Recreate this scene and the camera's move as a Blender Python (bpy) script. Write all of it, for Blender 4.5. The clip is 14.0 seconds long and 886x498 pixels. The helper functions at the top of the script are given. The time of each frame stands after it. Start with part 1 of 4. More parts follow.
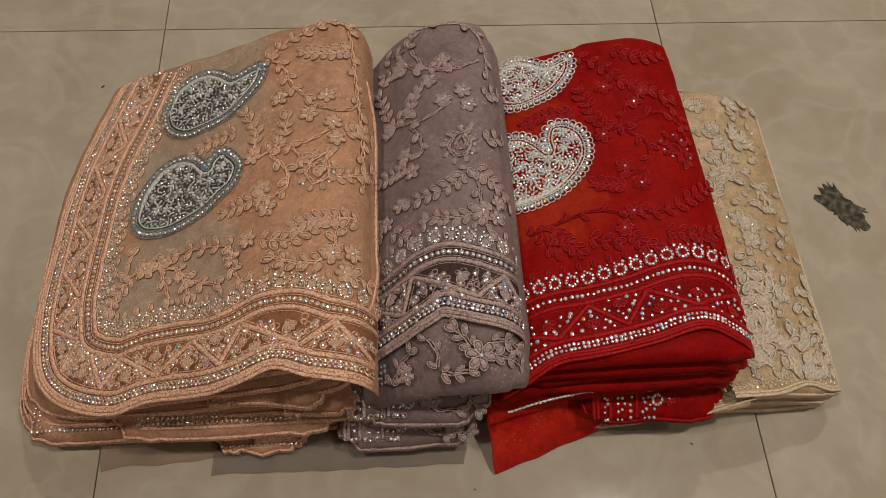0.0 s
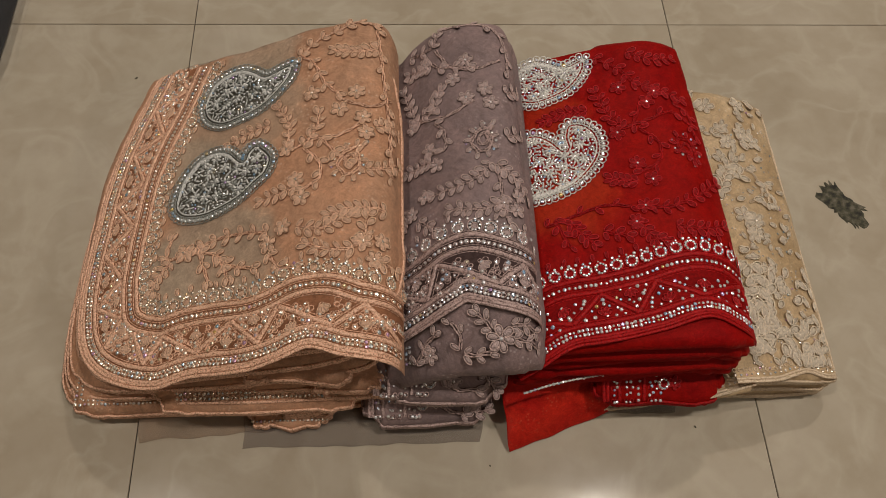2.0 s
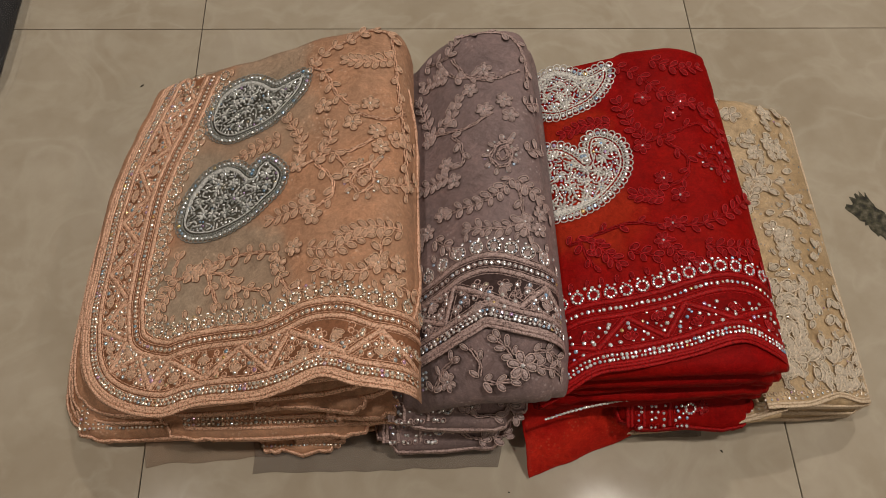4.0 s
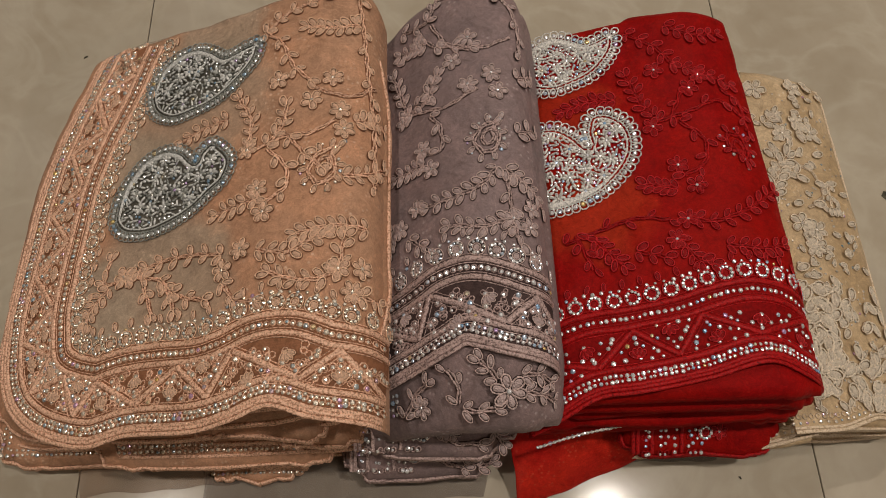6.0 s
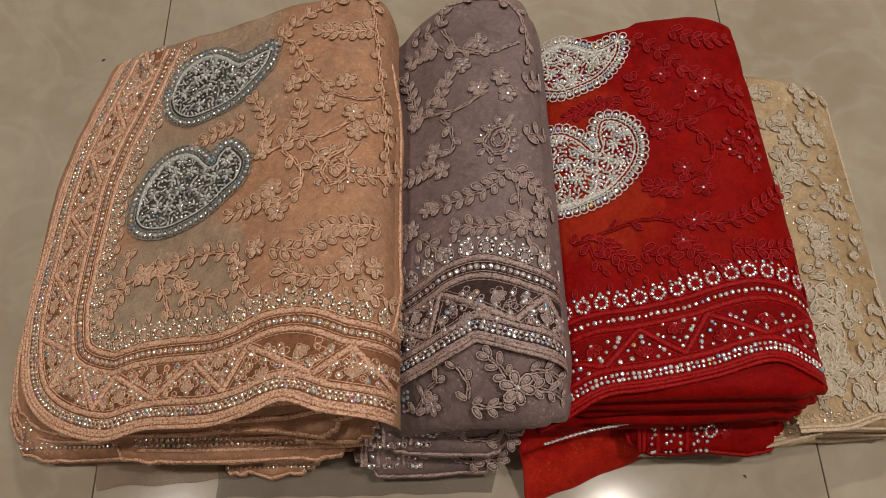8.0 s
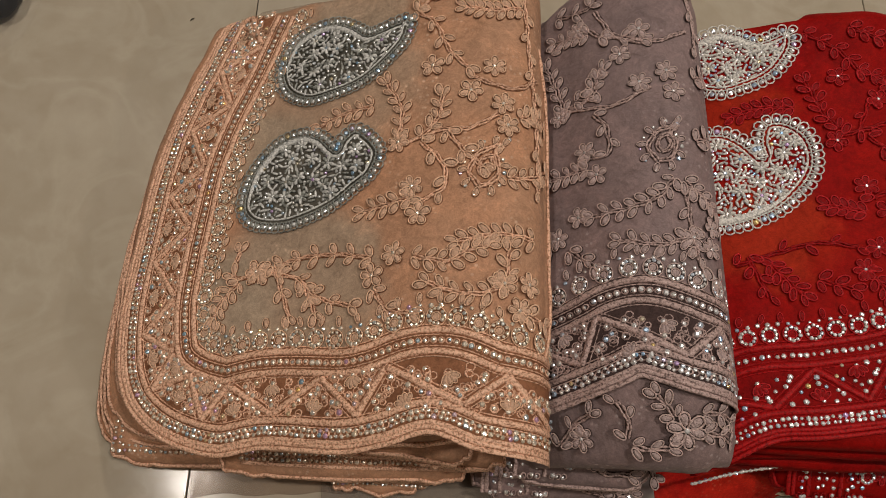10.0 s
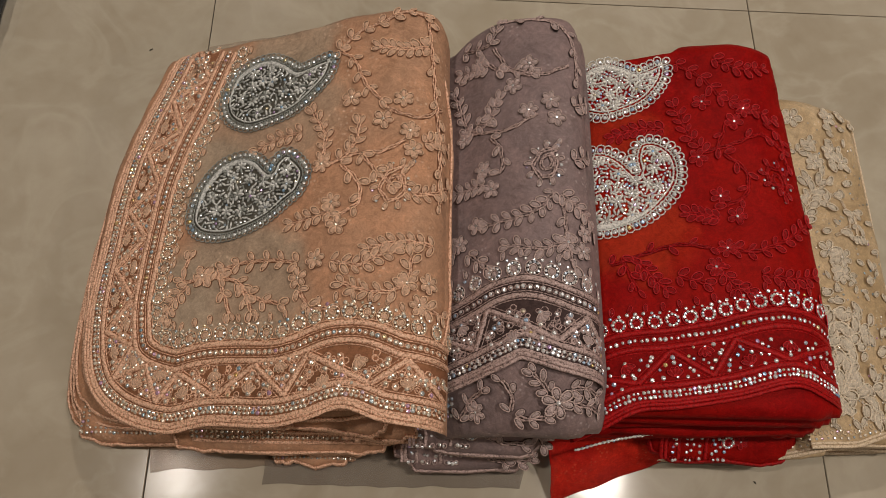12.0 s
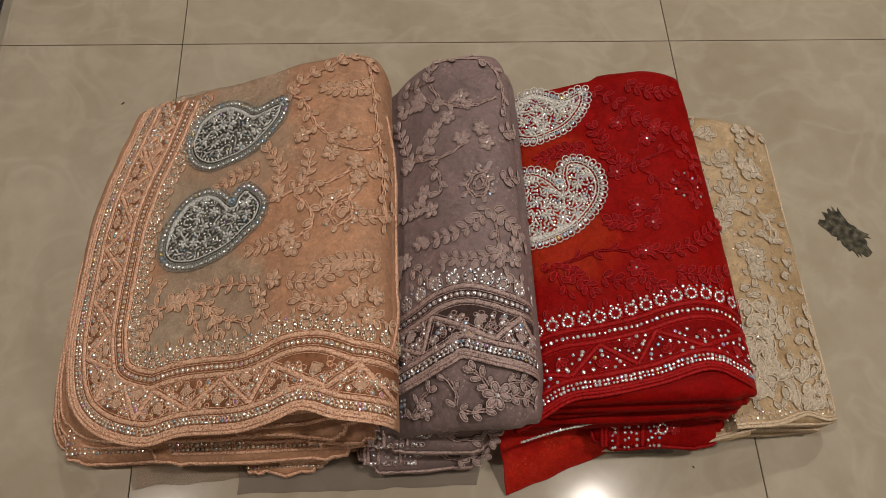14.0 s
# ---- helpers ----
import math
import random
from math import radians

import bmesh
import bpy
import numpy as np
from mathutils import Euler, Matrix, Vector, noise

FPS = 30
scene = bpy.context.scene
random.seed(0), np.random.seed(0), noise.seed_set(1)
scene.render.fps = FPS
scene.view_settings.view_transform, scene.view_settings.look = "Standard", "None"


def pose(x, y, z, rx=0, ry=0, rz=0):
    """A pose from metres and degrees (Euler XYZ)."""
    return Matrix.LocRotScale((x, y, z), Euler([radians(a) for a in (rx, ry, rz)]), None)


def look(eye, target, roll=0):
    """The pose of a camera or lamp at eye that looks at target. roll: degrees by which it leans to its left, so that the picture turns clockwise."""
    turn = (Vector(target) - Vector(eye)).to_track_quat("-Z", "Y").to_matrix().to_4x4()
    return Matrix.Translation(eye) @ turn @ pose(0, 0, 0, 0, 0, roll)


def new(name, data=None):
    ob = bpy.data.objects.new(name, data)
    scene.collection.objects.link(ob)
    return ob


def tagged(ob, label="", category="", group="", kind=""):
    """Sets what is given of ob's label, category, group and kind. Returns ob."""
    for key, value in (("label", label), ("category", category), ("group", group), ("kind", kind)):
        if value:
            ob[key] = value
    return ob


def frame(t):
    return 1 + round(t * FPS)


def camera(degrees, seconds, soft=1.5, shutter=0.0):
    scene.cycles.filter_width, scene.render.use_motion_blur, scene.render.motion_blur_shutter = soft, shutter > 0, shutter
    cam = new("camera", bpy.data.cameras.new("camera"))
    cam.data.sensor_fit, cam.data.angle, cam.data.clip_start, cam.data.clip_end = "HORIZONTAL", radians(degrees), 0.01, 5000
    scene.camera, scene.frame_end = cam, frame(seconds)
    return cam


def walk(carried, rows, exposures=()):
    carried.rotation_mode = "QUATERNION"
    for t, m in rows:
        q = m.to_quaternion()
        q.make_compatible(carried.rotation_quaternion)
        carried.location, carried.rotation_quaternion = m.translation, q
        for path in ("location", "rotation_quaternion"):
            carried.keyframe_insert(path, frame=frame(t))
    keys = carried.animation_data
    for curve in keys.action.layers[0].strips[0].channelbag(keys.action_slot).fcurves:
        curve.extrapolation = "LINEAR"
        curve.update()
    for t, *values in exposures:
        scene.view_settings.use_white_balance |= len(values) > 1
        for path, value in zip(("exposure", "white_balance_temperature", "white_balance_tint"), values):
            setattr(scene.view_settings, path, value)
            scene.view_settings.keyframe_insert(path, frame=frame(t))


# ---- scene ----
cam = camera(63.0, 14.0, 0.8)
PATH = [
    (0, (0.269, -0.641, 0.665), (0.394, 0.258, -1.117), 5.2),
    (0.5, (0.264, -0.644, 0.671), (0.391, 0.257, -1.11), 5.6),
    (1, (0.272, -0.651, 0.684), (0.4, 0.252, -1.096), 5.7),
    (1.5, (0.265, -0.658, 0.687), (0.393, 0.229, -1.101), 6.2),
    (2, (0.248, -0.658, 0.697), (0.37, 0.219, -1.096), 6.1),
    (2.5, (0.237, -0.66, 0.71), (0.357, 0.215, -1.085), 6.0),
    (2.7, (0.238, -0.663, 0.714), (0.355, 0.211, -1.081), 5.9),
    (4.8, (0.245, -0.588, 0.646), (0.341, 0.241, -1.171), 5.0),
    (5, (0.254, -0.58, 0.637), (0.348, 0.238, -1.185), 5.1),
    (5.5, (0.267, -0.569, 0.623), (0.361, 0.234, -1.206), 5.0),
    (6, (0.267, -0.569, 0.61), (0.357, 0.224, -1.224), 4.8),
    (6.5, (0.266, -0.573, 0.617), (0.353, 0.22, -1.217), 4.6),
    (7, (0.265, -0.574, 0.617), (0.347, 0.222, -1.216), 4.4),
    (7.5, (0.266, -0.574, 0.619), (0.342, 0.224, -1.214), 3.9),
    (8, (0.264, -0.576, 0.619), (0.335, 0.226, -1.211), 3.8),
    (8.5, (0.261, -0.574, 0.616), (0.329, 0.235, -1.212), 3.7),
    (9, (0.217, -0.569, 0.619), (0.277, 0.221, -1.218), 4.0),
    (9.2, (0.194, -0.561, 0.612), (0.249, 0.201, -1.236), 4.4),
    (11.3, (0.162, -0.486, 0.553), (0.238, 0.185, -1.33), 9.4),
    (11.5, (0.177, -0.504, 0.592), (0.258, 0.161, -1.293), 9.5),
    (12, (0.22, -0.547, 0.661), (0.313, 0.15, -1.211), 8.7),
    (12.5, (0.252, -0.57, 0.692), (0.359, 0.189, -1.155), 7.5),
    (13, (0.258, -0.585, 0.709), (0.383, 0.193, -1.129), 7.6),
    (13.5, (0.258, -0.597, 0.713), (0.39, 0.196, -1.119), 7.6),
    (14, (0.253, -0.59, 0.713), (0.378, 0.21, -1.116), 6.7),
]
walk(cam, [(t, look(eye, target, roll)) for t, eye, target, roll in PATH])

# ---- world and light ----
world = bpy.data.worlds.new("room_world")
scene.world = world
world.use_nodes = True
world.node_tree.nodes["Background"].inputs[0].default_value = (0.9, 0.85, 0.78, 1)
world.node_tree.nodes["Background"].inputs[1].default_value = 0.02
scene.view_settings.exposure = 0.0
LAMP_COLOUR = (1.0, 0.91, 0.83)
CEIL = 2.6
# First pair placed from floor glare; last pair added unseen to balance the light.
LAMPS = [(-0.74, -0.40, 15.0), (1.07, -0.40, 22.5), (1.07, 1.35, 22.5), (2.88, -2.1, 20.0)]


# ---- materials ----
def mat(name, base=(0.5, 0.5, 0.5), rough=0.6, metal=0.0):
    m = bpy.data.materials.new(name)
    m.use_nodes = True
    b = m.node_tree.nodes["Principled BSDF"]
    b.inputs["Base Color"].default_value = (*base, 1)
    b.inputs["Roughness"].default_value = rough
    b.inputs["Metallic"].default_value = metal
    return m, m.node_tree, b


def noise_node(nt, scale, detail=4.0, rough=0.55, distort=0.0):
    co = nt.nodes.new("ShaderNodeTexCoord")
    n = nt.nodes.new("ShaderNodeTexNoise")
    n.inputs["Scale"].default_value = scale
    n.inputs["Detail"].default_value = detail
    n.inputs["Roughness"].default_value = rough
    n.inputs["Distortion"].default_value = distort
    nt.links.new(co.outputs["Object"], n.inputs["Vector"])
    return n.outputs["Fac"]


def ramp(nt, fac, stops):
    r = nt.nodes.new("ShaderNodeValToRGB")
    while len(r.color_ramp.elements) < len(stops):
        r.color_ramp.elements.new(0.5)
    for e, (p, c) in zip(r.color_ramp.elements, stops):
        e.position, e.color = p, (*c, 1)
    nt.links.new(fac, r.inputs[0])
    return r.outputs[0]


def mix(nt, kind, fac, a, b):
    n = nt.nodes.new("ShaderNodeMix")
    n.data_type, n.blend_type = "RGBA", kind
    for sock, v in ((n.inputs[0], fac), (n.inputs[6], a), (n.inputs[7], b)):
        if isinstance(v, (int, float)):
            sock.default_value = v
        elif isinstance(v, tuple):
            sock.default_value = (*v, 1)
        else:
            nt.links.new(v, sock)
    return n.outputs[2]


def bump(nt, b, fac, strength, dist):
    n = nt.nodes.new("ShaderNodeBump")
    n.inputs["Strength"].default_value = strength
    n.inputs["Distance"].default_value = dist
    nt.links.new(fac, n.inputs["Height"])
    if b.inputs["Normal"].links:
        nt.links.new(b.inputs["Normal"].links[0].from_socket, n.inputs["Normal"])
    nt.links.new(n.outputs[0], b.inputs["Normal"])


def zone(nt, x, y, r, soft=0.4, ragged=0.02):
    """One inside a ragged round of the plan, nought outside."""
    co = nt.nodes.new("ShaderNodeTexCoord")
    flat_ = nt.nodes.new("ShaderNodeVectorMath")
    flat_.operation = "MULTIPLY"
    flat_.inputs[1].default_value = (1, 1, 0)
    nt.links.new(co.outputs["Object"], flat_.inputs[0])
    d = nt.nodes.new("ShaderNodeVectorMath")
    d.operation = "DISTANCE"
    d.inputs[1].default_value = (x, y, 0)
    nt.links.new(flat_.outputs[0], d.inputs[0])
    w = nt.nodes.new("ShaderNodeMath")
    w.operation = "MULTIPLY_ADD"
    w.inputs[1].default_value = ragged * 2
    nt.links.new(noise_node(nt, 38, 3), w.inputs[0])
    nt.links.new(d.outputs["Value"], w.inputs[2])
    m = nt.nodes.new("ShaderNodeMapRange")
    m.interpolation_type = "SMOOTHSTEP"
    m.inputs["From Min"].default_value = r + ragged
    m.inputs["From Max"].default_value = r * (1 - soft) + ragged
    nt.links.new(w.outputs[0], m.inputs["Value"])
    return m.outputs["Result"]


def cloth_mat(name, base, under, dots, clear=0.0, rough=0.62, zones=(), sheen=0.05, gloss=0.15):
    """Fine net: woven grain, patches where the layer below shows, faint pale specks of the work underneath."""
    m, nt, b = mat(name, base, rough)
    patch = ramp(nt, noise_node(nt, 16, 3), [(0.38, base), (0.62, under)])
    co = nt.nodes.new("ShaderNodeTexCoord")
    v = nt.nodes.new("ShaderNodeTexVoronoi")
    v.inputs["Scale"].default_value = 230
    nt.links.new(co.outputs["Object"], v.inputs["Vector"])
    spot = ramp(nt, v.outputs["Distance"], [(0.16, (1, 1, 1)), (0.30, (0, 0, 0))])
    where = ramp(nt, noise_node(nt, 30, 2), [(0.50, (0, 0, 0)), (0.64, (0.55, 0.55, 0.55))])
    for x, y, r, tint, most in zones:
        patch = mix(nt, "MIX", mix(nt, "MULTIPLY", 1.0, zone(nt, x, y, r), (most, most, most)), patch, tint)
    f = mix(nt, "MULTIPLY", 1.0, spot, where)
    colour = mix(nt, "MIX", f, patch, dots)
    # plies and worked threads showing through the net
    ply = ramp(nt, noise_node(nt, 60, 4, 0.6, 1.4), [(0.30, (0.78, 0.77, 0.76)), (0.47, (1, 1, 1)), (0.55, (1.0, 1.0, 1.0)), (0.68, (1.20, 1.19, 1.18))])
    colour = mix(nt, "MULTIPLY", 1.0, colour, ply)
    streak = ramp(nt, noise_node(nt, 170, 3, 0.5, 2.2), [(0.36, (0.88, 0.88, 0.88)), (0.52, (1, 1, 1)), (0.66, (1.12, 1.12, 1.12))])
    colour = mix(nt, "MULTIPLY", 1.0, colour, streak)
    grain = ramp(nt, noise_node(nt, 1500, 2), [(0.3, (0.80, 0.80, 0.80)), (0.7, (1.16, 1.16, 1.16))])
    nt.links.new(mix(nt, "MULTIPLY", 0.9, colour, grain), b.inputs["Base Color"])
    b.inputs["Sheen Weight"].default_value = sheen
    b.inputs["Specular IOR Level"].default_value = gloss
    b.inputs["Sheen Roughness"].default_value = 0.4
    bump(nt, b, noise_node(nt, 55, 3, 0.5, 1.0), 0.35, 0.004)
    bump(nt, b, noise_node(nt, 900, 3), 0.3, 0.0006)
    if clear:
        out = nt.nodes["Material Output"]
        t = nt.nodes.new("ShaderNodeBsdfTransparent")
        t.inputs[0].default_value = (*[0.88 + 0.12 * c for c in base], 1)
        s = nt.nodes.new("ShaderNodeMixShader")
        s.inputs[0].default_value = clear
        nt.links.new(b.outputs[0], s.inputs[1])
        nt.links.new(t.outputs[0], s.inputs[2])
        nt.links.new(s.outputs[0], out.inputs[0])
    return m


def thread_mat(name, light, dark, rough=0.5, grain=700, gloss=0.3):
    """Silky embroidery thread with short dark gaps between the stitches."""
    m, nt, b = mat(name, light, rough)
    g = nt.nodes.new("ShaderNodeNewGeometry")
    c = ramp(nt, noise_node(nt, grain, 3), [(0.34, dark), (0.56, light)])
    tone = ramp(nt, g.outputs["Random Per Island"], [(0.0, (0.78, 0.78, 0.78)), (1.0, (1.15, 1.15, 1.15))])
    nt.links.new(mix(nt, "MULTIPLY", 1.0, c, tone), b.inputs["Base Color"])
    b.inputs["Specular IOR Level"].default_value = gloss
    bump(nt, b, noise_node(nt, grain * 2, 2), 0.5, 0.4 / grain)
    return m


def stone_mat(name, tint, rough=0.27):
    """Foiled cut glass: mirror-like facets, with a rainbow coating on some stones."""
    m, nt, b = mat(name, tint, rough, 0.7)
    g = nt.nodes.new("ShaderNodeNewGeometry")
    c = ramp(nt, g.outputs["Random Per Island"], [(0.0, (1.0, 0.72, 0.25)), (0.05, (0.85, 0.80, 0.72)), (0.22, (1, 1, 1)), (0.80, (1, 1, 1)), (0.90, (0.40, 0.68, 1.0)), (0.93, (0.9, 0.95, 1.0)), (0.98, (0.85, 0.6, 1.0))])
    nt.links.new(mix(nt, "MULTIPLY", 1.0, c, tint), b.inputs["Base Color"])
    return m


def tile_mat():
    m, nt, b = mat("glazed_tile", (0.4, 0.35, 0.28), 0.1)
    co = nt.nodes.new("ShaderNodeTexCoord")
    oi = nt.nodes.new("ShaderNodeObjectInfo")
    add = nt.nodes.new("ShaderNodeVectorMath")
    add.operation = "MULTIPLY_ADD"
    add.inputs[1].default_value = (9, 7, 5)
    nt.links.new(oi.outputs["Random"], add.inputs[0])
    nt.links.new(co.outputs["Object"], add.inputs[2])

    def n(scale, detail, distort):
        t = nt.nodes.new("ShaderNodeTexNoise")
        t.inputs["Scale"].default_value, t.inputs["Detail"].default_value, t.inputs["Distortion"].default_value = scale, detail, distort
        nt.links.new(add.outputs[0], t.inputs["Vector"])
        return t.outputs["Fac"]
    body = ramp(nt, n(7, 5, 0.6), [(0.3, (0.36, 0.305, 0.225)), (0.5, (0.40, 0.345, 0.26)), (0.72, (0.44, 0.385, 0.30))])
    vein = ramp(nt, n(11, 5, 0.9), [(0.43, (0, 0, 0)), (0.5, (0.26, 0.26, 0.26)), (0.57, (0, 0, 0))])
    body = mix(nt, "MIX", vein, body, (0.53, 0.48, 0.38))
    grime = ramp(nt, n(45, 6, 0.2), [(0.25, (0.93, 0.92, 0.9)), (0.6, (1, 1, 1))])
    nt.links.new(mix(nt, "MULTIPLY", 1.0, body, grime), b.inputs["Base Color"])
    r = ramp(nt, n(20, 4, 0), [(0.3, (0.10,) * 3), (0.7, (0.17,) * 3)])
    nt.links.new(r, b.inputs["Roughness"])
    b.inputs["Specular IOR Level"].default_value = 0.12
    return m


TILE = tile_mat()
GROUT = mat("grout", (0.05, 0.042, 0.03), 0.9)[0]
PAINT, _nt, _b = mat("wall_paint", (0.24, 0.21, 0.18), 0.7)
bump(_nt, _b, noise_node(_nt, 120, 4), 0.2, 0.001)
CEILING, _nt, _b = mat("ceiling_paint", (0.62, 0.60, 0.56), 0.8)
bump(_nt, _b, noise_node(_nt, 90, 4), 0.2, 0.001)
LAMP_RIM = mat("lamp_rim", (0.8, 0.8, 0.8), 0.4)[0]
GLOW, _nt, _b = mat("lamp_diffuser", (0.9, 0.9, 0.9), 0.5)
_b.inputs["Emission Color"].default_value = (1.0, 0.95, 0.88, 1)
_b.inputs["Emission Strength"].default_value = 12

VEIL = (0.385, 0.30, 0.215)
PEACH = cloth_mat("peach_net", (0.50, 0.262, 0.150), (0.42, 0.235, 0.142), (0.72, 0.52, 0.38), zones=((0.085, -0.385, 0.075, VEIL, 0.75), (0.03, -0.395, 0.05, VEIL, 0.6), (0.09, -0.235, 0.085, VEIL, 0.55), (0.045, -0.28, 0.05, VEIL, 0.7), (0.115, -0.165, 0.045, VEIL, 0.7)))
PEACH_SHEER = cloth_mat("peach_sheer", (0.46, 0.32, 0.22), (0.4, 0.3, 0.22), (0.6, 0.5, 0.4), 0.82)
PEACH_THREAD = thread_mat("peach_thread", (0.84, 0.52, 0.355), (0.30, 0.14, 0.075))
GREY = cloth_mat("mauve_net", (0.265, 0.185, 0.175), (0.205, 0.15, 0.145), (0.46, 0.38, 0.37))
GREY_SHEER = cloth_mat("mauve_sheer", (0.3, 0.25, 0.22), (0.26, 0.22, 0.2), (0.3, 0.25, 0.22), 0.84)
GREY_THREAD = thread_mat("mauve_thread", (0.52, 0.375, 0.34), (0.13, 0.085, 0.075))
EMBER = (0.36, 0.026, 0.008)
RED = cloth_mat("red_net", (0.245, 0.003, 0.003), (0.285, 0.005, 0.003), (0.36, 0.02, 0.01), zones=((0.405, -0.330, 0.050, EMBER, 0.85), (0.395, -0.24, 0.040, EMBER, 0.7)), sheen=0.0, gloss=0.06)
RED_SHEER = cloth_mat("red_sheer", (0.60, 0.026, 0.012), (0.48, 0.012, 0.008), (0.6, 0.1, 0.05), 0.25, sheen=0.0, gloss=0.08)
RED_THREAD = thread_mat("red_thread", (0.42, 0.008, 0.009), (0.17, 0.002, 0.002), gloss=0.15)
CREAM = cloth_mat("cream_net", (0.52, 0.385, 0.235), (0.41, 0.285, 0.155), (0.7, 0.6, 0.45))
CREAM_THREAD = thread_mat("cream_thread", (0.70, 0.56, 0.40), (0.42, 0.30, 0.18))


def palette(name, cord, pad, dark, base, gloss=0.35):
    """The thread in the piece, its petal cord, satin pad and a dark tone for border ground and painted stitch shade.
    """
    return (base, thread_mat(name + "_cord", cord, tuple(0.66 * c for c in cord), 0.45, 7, gloss), thread_mat(name + "_pad", pad, tuple(0.78 * c for c in pad), 0.4, 9, gloss), thread_mat(name + "_ground_shade", dark, tuple(0.7 * c for c in dark), 0.7, 300, 0.08))


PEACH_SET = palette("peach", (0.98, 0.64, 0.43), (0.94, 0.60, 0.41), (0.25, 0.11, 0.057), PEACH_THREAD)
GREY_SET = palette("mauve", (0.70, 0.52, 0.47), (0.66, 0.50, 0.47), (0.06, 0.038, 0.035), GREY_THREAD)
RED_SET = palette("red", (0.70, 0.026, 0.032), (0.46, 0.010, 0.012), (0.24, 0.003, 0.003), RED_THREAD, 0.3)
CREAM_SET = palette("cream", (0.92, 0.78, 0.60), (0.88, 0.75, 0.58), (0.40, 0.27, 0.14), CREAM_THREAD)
SILVER_THREAD = thread_mat("silver_thread", (0.80, 0.77, 0.71), (0.32, 0.31, 0.29), 0.35)
STEEL_THREAD = thread_mat("steel_thread", (0.34, 0.345, 0.31), (0.07, 0.072, 0.06), 0.35)
PALE_THREAD = thread_mat("pale_steel_thread", (0.70, 0.69, 0.65), (0.30, 0.30, 0.28), 0.4)
STEEL_PAD = cloth_mat("steel_pad", (0.06, 0.055, 0.042), (0.11, 0.10, 0.08), (0.3, 0.3, 0.28))
STONE = stone_mat("cut_glass", (0.95, 0.95, 0.95))
SMOKE_STONE = stone_mat("smoky_cut_glass", (0.84, 0.86, 0.83))
GOLD_STONE = stone_mat("warm_cut_glass", (0.95, 0.85, 0.7))
DARK = cloth_mat("black_cloth", (0.008, 0.007, 0.008), (0.012, 0.011, 0.011), (0.03, 0.03, 0.03), sheen=0.0, gloss=0.1)
DOT = thread_mat("grey_dot_thread", (0.45, 0.44, 0.42), (0.2, 0.2, 0.2))
CHIP, _nt, _b = mat("chipped_mortar", (0.06, 0.055, 0.04), 0.95)
_nt.links.new(ramp(_nt, noise_node(_nt, 140, 5), [(0.35, (0.025, 0.024, 0.018)), (0.5, (0.07, 0.065, 0.04)), (0.7, (0.17, 0.15, 0.11))]), _b.inputs["Base Color"])
bump(_nt, _b, noise_node(_nt, 300, 4), 1.0, 0.002)
PLASTIC, _nt, _b = mat("clear_plastic", (0.9, 0.9, 0.9), 0.12)
_b.inputs["Alpha"].default_value = 0.03
_b.inputs["Specular IOR Level"].default_value = 0.25


# ---- mesh helpers ----
class Build:
    """Gathers vertices and faces of one mesh, with a material slot for each face."""

    def __init__(self):
        self.v, self.f, self.s, self.cut = [], [], [], []

    def add(self, verts, faces, slot=0, cut=False):
        """cut: faces with sharp edges between them."""
        k = len(self.v)
        self.v += [tuple(p) for p in verts]
        self.f += [tuple(i + k for i in f) for f in faces]
        self.s += [slot] * len(faces)
        self.cut += [cut] * len(faces)

    def mesh(self, name, mats, smooth=True):
        me = bpy.data.meshes.new(name)
        me.from_pydata(self.v, [], self.f)
        for m in mats:
            me.materials.append(m)
        me.polygons.foreach_set("material_index", self.s)
        me.polygons.foreach_set("use_smooth", [smooth and not c for c in self.cut])
        me.update()
        return me


def part(name, me, parent, label="", kind=""):
    ob = new(name, me)
    ob.parent = parent
    return tagged(ob, label, "", "", kind)


def smooth_line(points, n):
    """Catmull-Rom through the points, n samples, evenly spaced."""
    p = np.array(points, float)
    if len(p) == 2:
        return p[0] + (p[1] - p[0]) * np.linspace(0, 1, n)[:, None]
    q = np.vstack([2 * p[0] - p[1], p, 2 * p[-1] - p[-2]])
    out = []
    for i in range(1, len(q) - 2):
        for t in np.linspace(0, 1, 24, endpoint=False):
            a, b, c, d = q[i - 1:i + 3]
            out.append(0.5 * (2 * b + (c - a) * t + (2 * a - 5 * b + 4 * c - d) * t * t + (3 * b - a - 3 * c + d) * t ** 3))
    out.append(p[-1])
    out = np.array(out)
    s = np.r_[0, np.cumsum(np.linalg.norm(np.diff(out, axis=0), axis=1))]
    at = np.linspace(0, s[-1], n)
    return np.stack([np.interp(at, s, out[:, k]) for k in range(out.shape[1])], 1)


def length(line):
    return float(np.linalg.norm(np.diff(np.array(line), axis=0), axis=1).sum())


